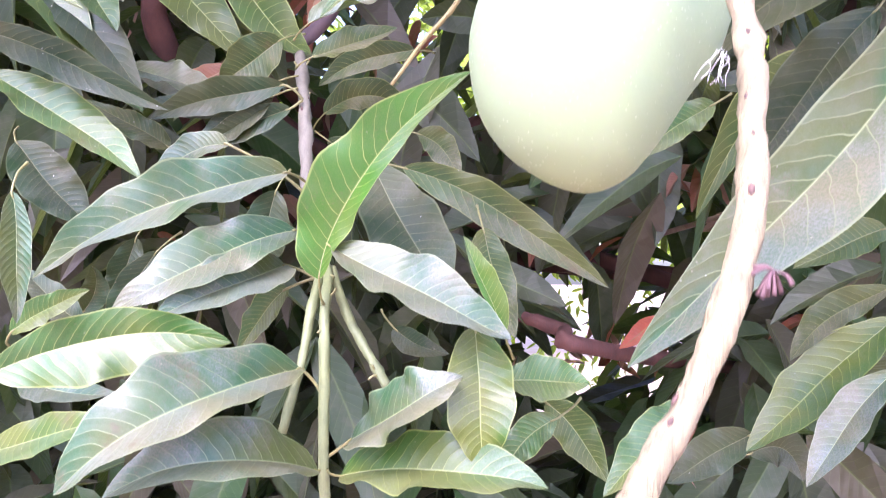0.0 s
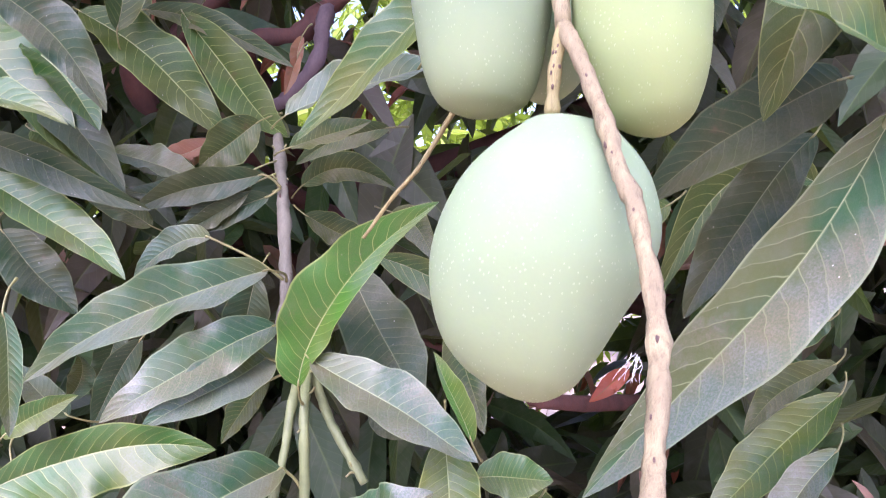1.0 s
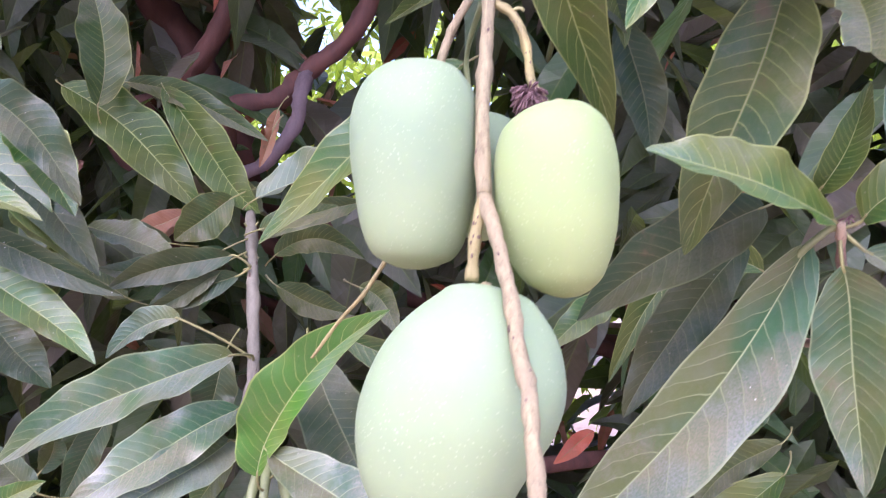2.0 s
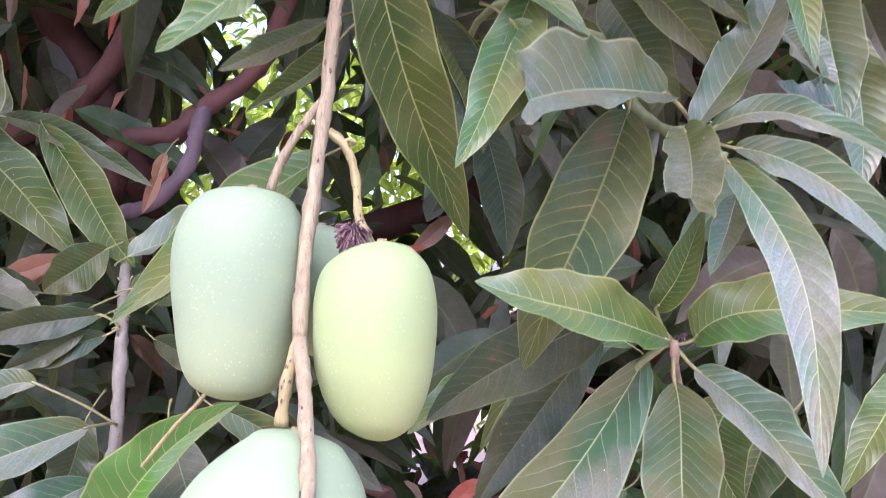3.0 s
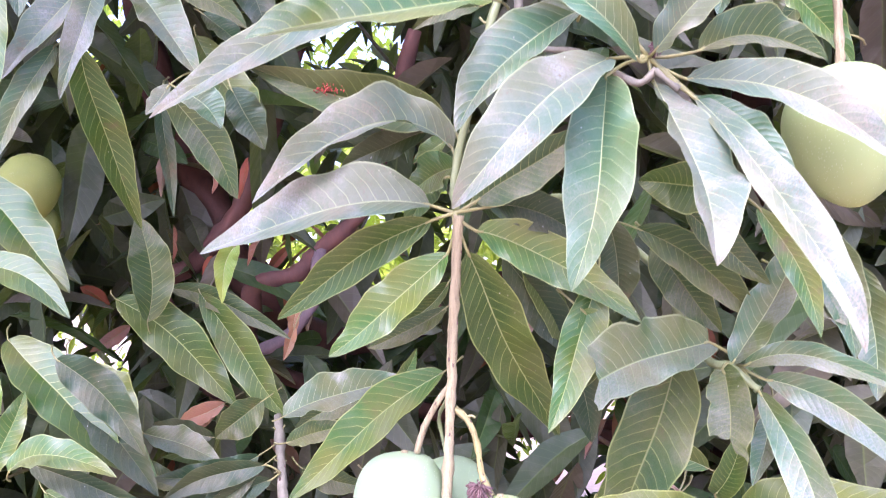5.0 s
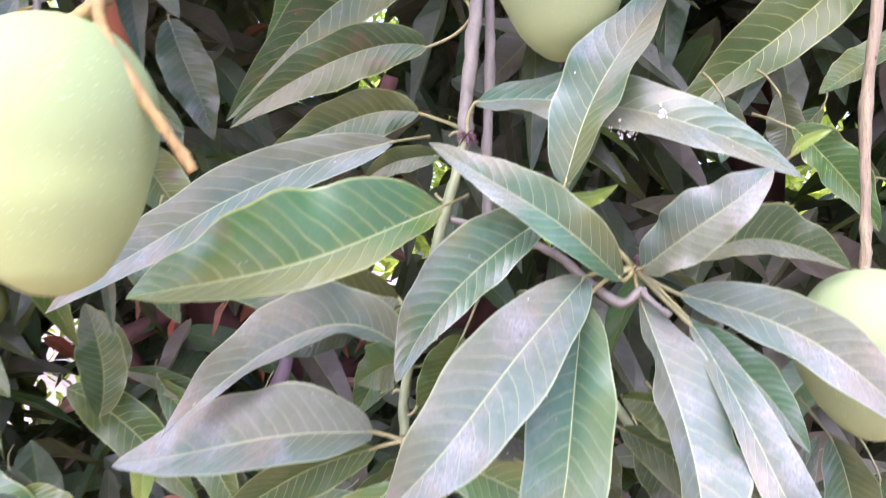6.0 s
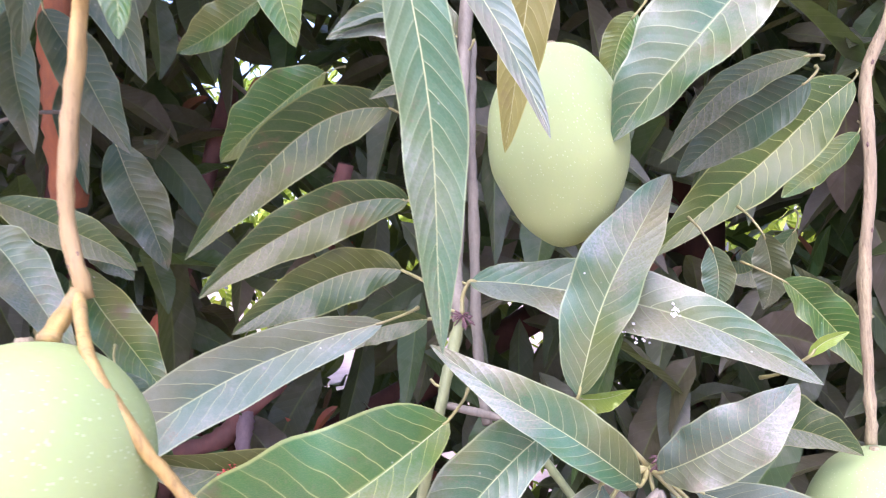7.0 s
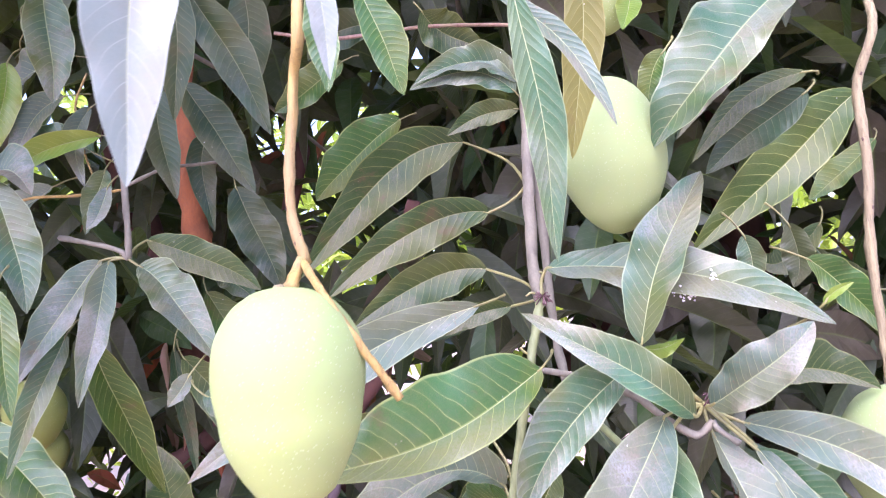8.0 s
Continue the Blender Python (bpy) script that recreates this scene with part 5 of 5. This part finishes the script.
twig(limb, "limb", [(0.930, 2.000, 2.880), (-0.200, 1.200, 2.900), (-0.270, 0.750, 2.620), (-0.280, 0.660, 2.267), (-0.271, 0.640, 2.166), (-0.261, 0.620, 2.093), (-0.268, 0.640, 2.023)], 18, 17, "bark3")
limb = thing("tree_limb", (0.960, 2.090, 0.900), "dark reddish-brown bare limb in the crown", "branch", "limbs inside the crown")
twig(limb, "limb", [(0.960, 2.090, 0.900), (0.196, 1.000, 1.087), (0.125, 1.000, 1.117), (0.062, 1.020, 1.138), (-0.012, 1.100, 1.158), (-0.100, 1.200, 1.172)], 14, 5, "bark")

limb = thing("tree_limb", (0.990, 2.050, 2.000), "dark reddish-brown bare limb in the crown", "branch", "limbs inside the crown")
twig(limb, "limb", [(0.990, 2.050, 2.000), (-0.150, 1.700, 1.500), (-0.404, 1.300, 1.659), (-0.465, 1.300, 1.787), (-0.538, 1.300, 1.904), (-0.600, 1.300, 2.046), (-0.700, 1.350, 2.400)], 42, 34, "bark")

# ---- mangoes ----
mango((0.0695, 0.285, 1.3655), (0.0473, 0.265, 1.2344), (0.999, 0.034, 0.004), (BROAD_L, BROAD_R), 0.86, MANGO, "large pale green mango with white lenticels, tapering to one side")
mango((0.0336, 0.322, 1.4963), (0.0280, 0.318, 1.3743), (0.999, -0.035, 0.017), (KIDNEY_L, KIDNEY_R), 0.92, MANGO, "pale blue-green mango hanging in a cluster")
mango((0.1099, 0.298, 1.4669), (0.1144, 0.294, 1.3589), (0.999, -0.035, 0.017), (EGG_L, EGG_R), 0.92, MANGO_PALE, "plump yellowish-green mango hanging in a cluster")
mango((0.069, 0.375, 1.480), (0.070, 0.375, 1.394), (0.999, -0.035, 0.017), (PLAIN, PLAIN), 0.85, MANGO, "green mango half hidden behind two others")
mango((-0.0340, 0.110, 1.9235), (-0.0325, 0.101, 1.8110), (0.993, 0.035, -0.111), (LONG_L, LONG_R), 0.92, MANGO_YELLOW, "yellowish-green mango on a bare yellow stalk")
mango((0.1947, 0.300, 2.0721), (0.1965, 0.305, 1.9443), (0.993, 0.035, -0.111), (PEAR_L, PEAR_R), 0.92, MANGO_PALE, "yellowish-green mango hanging behind a drooping leaf")
mango((0.393, 0.312, 1.800), (0.401, 0.317, 1.684), (0.996, 0.082, -0.024), (PLAIN, PLAIN), 0.90, MANGO_PALE, "yellowish-green mango half covered by dusty leaves")
mango((0.219, 0.320, 2.180), (0.208, 0.320, 2.114), (0.993, 0.035, -0.111), (PLAIN, PLAIN), 0.90, MANGO_YELLOW, "small part of a green mango among upper leaves")
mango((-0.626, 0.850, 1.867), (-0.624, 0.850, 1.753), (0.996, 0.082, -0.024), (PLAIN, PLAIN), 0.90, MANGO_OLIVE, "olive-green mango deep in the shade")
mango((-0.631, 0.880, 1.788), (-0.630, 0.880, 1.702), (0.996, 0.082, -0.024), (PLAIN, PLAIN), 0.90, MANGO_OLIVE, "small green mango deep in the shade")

# ---- dried flower remains and small details ----
def tuft(parent, at, size, count, seed):
    """A tuft of short dried flower stalks."""
    rnd = random.Random(seed)
    bm = bmesh.new()
    for k in range(count):
        d = Vector((rnd.uniform(-1, 1), rnd.uniform(-1, 1), rnd.uniform(-1, 0.6))).normalized()
        p = [Vector((0, 0, 0)), d * size * rnd.uniform(0.3, 0.6), d * size * rnd.uniform(0.7, 1.1) + Vector((0, 0, -size * 0.3))]
        sub = tube_mesh(spline(p, 3), lambda s: 0.00032 + 0.0004 * s, 4)
        mesh = bpy.data.meshes.new("x")
        sub.to_mesh(mesh)
        sub.free()
        bm.from_mesh(mesh)
        bpy.data.meshes.remove(mesh)
    return part("dried_flower", bm, TUFT, parent, "tuft of dried purple-brown flower stalks", at)


tuft(shoot_C, (0.0935, 0.300, 1.4725), 0.0115, 130, 3)
tuft(shoot_C, (0.057, 0.283, 1.361), 0.006, 16, 12)
tuft(shoot_T, (0.243, 0.284, 1.812), 0.008, 34, 4)
tuft(shoot_E, (0.131, 0.335, 1.902), 0.008, 30, 5)
tuft(shoot_R, (0.328, 0.408, 1.412), 0.006, 10, 6)

# small growths on twigs and leaves
DOWN = plain_material("white_down", (0.80, 0.79, 0.76), (0.60, 0.59, 0.57), 200.0, 0.8, 0.1)
GALL = plain_material("red_gall", (0.42, 0.06, 0.04), (0.22, 0.04, 0.03), 300.0, 0.6, 0.3)
CHALK = plain_material("white_crust", (0.72, 0.71, 0.68), (0.50, 0.48, 0.46), 150.0, 0.85, 0.4)


def strands(parent, at, size, count, seed):
    """A wisp of white spider silk."""
    rnd = random.Random(seed)
    bm = bmesh.new()
    for k in range(count):
        p = [Vector((rnd.uniform(-0.2, 0.2), rnd.uniform(-0.2, 0.2), 0.5 - 0.2 * rnd.random())) * size]
        for j in range(3):
            p.append(p[-1] + Vector((rnd.gauss(-0.08, 0.16), rnd.gauss(0, 0.12), -0.33)) * size)
        sub = tube_mesh(spline(p, 3), lambda s: 0.0001, 4)
        mesh = bpy.data.meshes.new("x")
        sub.to_mesh(mesh)
        sub.free()
        bm.from_mesh(mesh)
        bpy.data.meshes.remove(mesh)
    return part("silk_wisp", bm, DOWN, parent, "wisp of white spider silk", at)


def crumbs(name, parent, at, spread, count, radius, material, label, seed):
    """A patch of small uneven lumps."""
    rnd = random.Random(seed)
    bm = bmesh.new()
    for k in range(count):
        c = Vector((rnd.gauss(0, 1) * spread[0], rnd.gauss(0, 1) * spread[1], rnd.gauss(0, 1) * spread[2]))
        made = bmesh.ops.create_icosphere(bm, subdivisions=1, radius=radius * rnd.uniform(0.5, 1.2))["verts"]
        for v in made:
            v.co = v.co * (1 + 0.4 * noise.noise(v.co * 900 + c * 300)) + c
    return part(name, bm, material, parent, label, at)


strands(shoot_C, (0.0765, 0.187, 1.262), 0.009, 8, 7)
tuft(shoot_C, (0.074, 0.147, 1.203), 0.006, 12, 9)
crumbs("leaf_gall", shoot_C, (-0.029, 0.346, 1.806), (0.006, 0.0012, 0.002), 70, 0.0009, GALL, "cluster of small red leaf galls", 5)
crumbs("crust", shoot_E, (0.229, 0.265, 1.891), (0.0042, 0.0007, 0.0024), 40, 0.0009, CHALK, "white crust of bird dropping", 6)
crumbs("crust", shoot_E, (0.253, 0.273, 1.902), (0.0012, 0.0006, 0.0036), 20, 0.0010, CHALK, "white crust of bird dropping", 7)

# ---- ground ----
SOIL = plain_material("dry_soil", (0.42, 0.31, 0.25), (0.30, 0.21, 0.165), 3.0, 0.9, 6.0)
bm = bmesh.new()
size, cells = 60.0, 60
grid = [[bm.verts.new(((i / cells - 0.5) * 2 * size, (j / cells - 0.5) * 2 * size, 0.02 * noise.noise(Vector((i * 0.7, j * 0.7, 0))))) for j in range(cells + 1)] for i in range(cells + 1)]
for i in range(cells):
    for j in range(cells):
        bm.faces.new((grid[i][j], grid[i + 1][j], grid[i + 1][j + 1], grid[i][j + 1]))
tagged(part("ground", bm, SOIL, None, "dry pinkish-brown soil under the trees"), "", "ground", "", "structure")


# ---- the rest of the tree: leaves nobody could count ----
def foliage(name, label, material, count, box, size, seed, droop=0.5, keep=None):
    """Many small folded leaves in one mesh; keep says which places stay."""
    rnd = random.Random(seed)
    verts, faces, uvs = [], [], []
    made = 0
    while made < count:
        p = Vector([rnd.uniform(a, b) for a, b in box])
        if keep and not keep(p, rnd):
            made += 0.05
            continue
        made += 1
        d = Vector((rnd.gauss(0, 1), rnd.gauss(0, 0.7), rnd.gauss(-droop, 0.6))).normalized()
        up = Vector((rnd.gauss(0, 0.6), rnd.gauss(-0.5, 0.6), rnd.gauss(0.8, 0.5)))
        x = d.cross(up).normalized()
        up = x.cross(d)
        long = size * rnd.uniform(0.65, 1.2)
        wide = long * rnd.uniform(0.13, 0.19)
        first = len(verts)
        bend = rnd.uniform(0.0, 0.35) * long
        curl, turn = rnd.uniform(0.2, 0.6), rnd.uniform(0, 6.28)
        for s in (0.0, 0.1, 0.25, 0.42, 0.6, 0.78, 0.92, 1.0):
            c = p + d * long * s - Vector((0, 0, bend * s * s)) + x * 0.03 * long * math.sin(4 * s + turn)
            w = wide * outline(s) if 0 < s < 1 else 0.0008
            for u in (-1, 0, 1):
                wave = curl + 0.16 * math.sin(11 * s + turn + u)
                verts.append(c + x * u * w + up * abs(u) * w * wave)
                uvs.append((0.5 + 0.5 * u, s))
        for r in range(7):
            for c in range(2):
                a = first + 3 * r + c
                faces.append((a, a + 1, a + 4, a + 3))
    mesh = bpy.data.meshes.new(name)
    mesh.from_pydata(verts, [], faces)
    layer = mesh.uv_layers.new(name="UVMap")
    for loop in mesh.loops:
        layer.data[loop.index].uv = uvs[loop.vertex_index]
    mesh.materials.append(material)
    return tagged(new(name, mesh), label, "foliage", "", "stuff")


def far_leaf(name, a, b, c, glow):
    """Leaves of the shaded crown: colour changes from leaf to leaf."""
    n = Nodes(name)
    isle = n.add("ShaderNodeNewGeometry").outputs["Random Per Island"]
    co = n.add("ShaderNodeTexCoord").outputs["Object"]
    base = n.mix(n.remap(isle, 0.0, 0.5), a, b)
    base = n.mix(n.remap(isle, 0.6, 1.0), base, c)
    sep = n.add("ShaderNodeSeparateXYZ")
    n.put(sep.inputs[0], n.add("ShaderNodeUVMap", uv_map="UVMap").outputs[0])
    off = n.math("ABSOLUTE", n.math("SUBTRACT", n.math("MULTIPLY", sep.outputs[0], 2.0), 1.0))
    base = n.mix(n.remap(off, 0.02, 0.08, 0.5, 0.0), base, (0.14, 0.19, 0.06))
    base = n.mix(n.remap(n.noise(co, 30.0, 4.0), 0.5, 0.8, 0.0, 0.25), base, TAN)
    run = n.math("SUBTRACT", n.math("MULTIPLY", sep.outputs[1], 15.0), n.math("MULTIPLY", off, 2.0))
    near = n.math("PINGPONG", run, 0.5)
    base = n.mix(n.remap(near, 0.02, 0.06, 0.2, 0.0), base, (0.16, 0.20, 0.08))
    n.bump(n.math("ADD", n.math("POWER", near, 0.6), n.noise(co, 25.0, 3.0)), 0.18, 0.003)
    n.put(n.bsdf.inputs["Base Color"], base)
    n.bsdf.inputs["Roughness"].default_value = 0.36
    n.bsdf.inputs["Specular IOR Level"].default_value = 0.32
    thin = n.tree.nodes.new("ShaderNodeBsdfTranslucent")
    n.put(thin.inputs[0], n.mix(0.5, base, (0.35, 0.45, 0.04)))
    both = n.tree.nodes.new("ShaderNodeMixShader")
    both.inputs[0].default_value = glow
    n.tree.links.new(n.bsdf.outputs[0], both.inputs[1])
    n.tree.links.new(thin.outputs[0], both.inputs[2])
    n.tree.links.new(both.outputs[0], n.out.inputs[0])
    return n.mat


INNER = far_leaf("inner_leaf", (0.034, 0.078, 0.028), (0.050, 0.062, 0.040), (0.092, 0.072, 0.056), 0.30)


# openings in the crown, where sky, sunlit leaves and ground show: each narrows to a place x, z near the path
# and two metres on has its centre at x, z with a half width and half height
OPENINGS = (
    (0.07, 1.48, -0.25, 1.80, 0.34, 0.28), (0.01, 1.24, -0.07, 1.88, 0.26, 0.26), (0.10, 1.45, 0.34, 1.70, 0.26, 0.26),
    (0.01, 1.22, 0.32, 1.12, 0.26, 0.30), (0.05, 1.59, -0.30, 2.10, 0.22, 0.18), (0.07, 1.91, -0.30, 2.50, 0.32, 0.24),
    (0.07, 1.91, -0.02, 2.86, 0.20, 0.14), (0.07, 1.91, -1.28, 2.72, 0.34, 0.26), (0.07, 1.91, 1.12, 2.12, 0.40, 0.22),
    (0.10, 1.80, -1.25, 1.48, 0.24, 0.20), (0.09, 1.41, -0.14, 2.02, 0.22, 0.17), (0.09, 1.41, -0.50, 1.82, 0.22, 0.17),
    (0.01, 1.21, 0.50, 1.24, 0.20, 0.16), (0.06, 1.59, -0.33, 2.22, 0.16, 0.12),
)


def within(p, clumps):
    """Whether a place lies in one of the rounded clumps (x, y, z, and their half sizes)."""
    ragged = 1.0 + 0.35 * noise.noise(p * 1.7)
    return any(((p.x - x) / a) ** 2 + ((p.y - y) / b) ** 2 + ((p.z - z) / c) ** 2 < ragged for x, y, z, a, b, c in clumps)


TREE = ((0.1, 2.35, 2.2, 3.3, 1.75, 2.9), (0.1, 1.4, 2.5, 2.0, 1.5, 2.0), (0.1, 1.6, 1.2, 2.1, 1.0, 1.5))


def opened(p):
    """Whether a place lies within one of the openings, which widen away from the path."""
    far = (p.y + 0.15) / 2.15
    ragged = 1.0 + 0.6 * noise.noise(p * 6)
    for ex, ez, x, z, w, h in OPENINGS:
        if ((p.x - ex - (x - ex) * far) / (w * far)) ** 2 + ((p.z - ez - (z - ez) * far) / (h * far)) ** 2 < ragged:
            return True
    return False


def crown(p, rnd):
    """The rounded crown, thin within the openings."""
    return within(p, TREE) and (p.z < 3.0 or rnd.random() < 0.45) and (not opened(p) or rnd.random() < 0.09)


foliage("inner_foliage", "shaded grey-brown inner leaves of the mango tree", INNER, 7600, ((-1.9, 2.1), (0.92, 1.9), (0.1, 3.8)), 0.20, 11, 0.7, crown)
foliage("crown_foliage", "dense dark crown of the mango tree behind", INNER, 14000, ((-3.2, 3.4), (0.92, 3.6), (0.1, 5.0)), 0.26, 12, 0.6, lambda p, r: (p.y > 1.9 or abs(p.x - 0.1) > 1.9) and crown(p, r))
# leaves added overhead, above the view, to keep the far branches dark
foliage("overhead_foliage", "leaves added overhead to shade the mango tree's branches", INNER, 1700, ((-1.9, 2.1), (-0.05, 2.0), (2.55, 4.2)), 0.22, 14, 0.5, lambda p, r: within(p, TREE))
foliage("overhead_foliage", "leaves added overhead to shade the mango tree's branches", INNER, 600, ((-1.5, -0.12), (-0.35, 0.9), (2.6, 3.5)), 0.22, 18, 0.5)
# unseen leaves added left and right to block light from the inner branches
foliage("side_foliage", "leaves added out of view beside the mango tree to shade it", INNER, 380, ((-1.9, -0.85), (0.2, 0.95), (0.3, 2.7)), 0.20, 21, 0.7)
foliage("side_foliage", "leaves added out of view beside the mango tree to shade it", INNER, 380, ((0.9, 2.0), (0.2, 0.95), (0.3, 2.7)), 0.20, 22, 0.7)
DRY = far_leaf("dry_leaf", (0.34, 0.075, 0.045), (0.24, 0.10, 0.07), (0.32, 0.21, 0.16), 0.25)
foliage("dry_leaves", "rust-red dead leaves caught in the crown", DRY, 90, ((-1.3, 1.3), (1.1, 1.9), (0.7, 2.6)), 0.09, 15, 0.9)
for box, count, seed in ((((0.05, 0.60), (1.0, 1.8), (0.80, 1.45)), 50, 25), (((-0.42, -0.05), (1.0, 1.8), (1.52, 1.82)), 24, 26), (((-0.75, -0.30), (1.0, 1.7), (1.62, 1.95)), 20, 27)):
    foliage("dry_leaves", "rust-red dead leaves caught in the crown", DRY, count, box, 0.08, seed, 0.9)
# sunlight is put into this colour, far brighter than the leaf's own green
SUNLIT = far_leaf("sunlit_leaf", (0.26, 0.38, 0.02), (0.36, 0.46, 0.04), (0.18, 0.28, 0.02), 0.40)
WOODS = ((-5.0, 9.5, 2.6, 2.6, 1.8, 3.2), (-0.6, 10.0, 2.4, 2.4, 1.8, 3.0), (3.8, 9.4, 2.7, 2.5, 1.8, 3.4), (7.5, 9.8, 2.5, 2.2, 1.6, 3.0))
foliage("sunlit_foliage", "sunlit yellow-green leaves of trees beyond the crown", SUNLIT, 6500, ((-8.0, 9.5), (7.8, 11.6), (0.0, 6.2)), 0.42, 13, 0.5, lambda p, r: p.z > 1.5 + 0.5 * noise.noise(p) and within(p, WOODS))
foliage("bright_foliage", "bright yellow-green leaves beyond the openings of the crown", SUNLIT, 3600, ((-2.8, 3.2), (3.7, 4.9), (0.4, 4.2)), 0.085, 16, 0.6, lambda p, r: opened(p))

# ---- the trunk that carries the limbs ----
trunk = thing("mango_tree", (1.00, 2.15, 0.0), "mango tree with a rough dark grey-brown trunk", "tree")
twig(trunk, "trunk", [(1.00, 2.15, -0.05), (0.99, 2.13, 0.6), (0.95, 2.08, 1.2), (0.99, 2.05, 2.0), (0.93, 2.0, 2.9)], 150, 70, "bark")
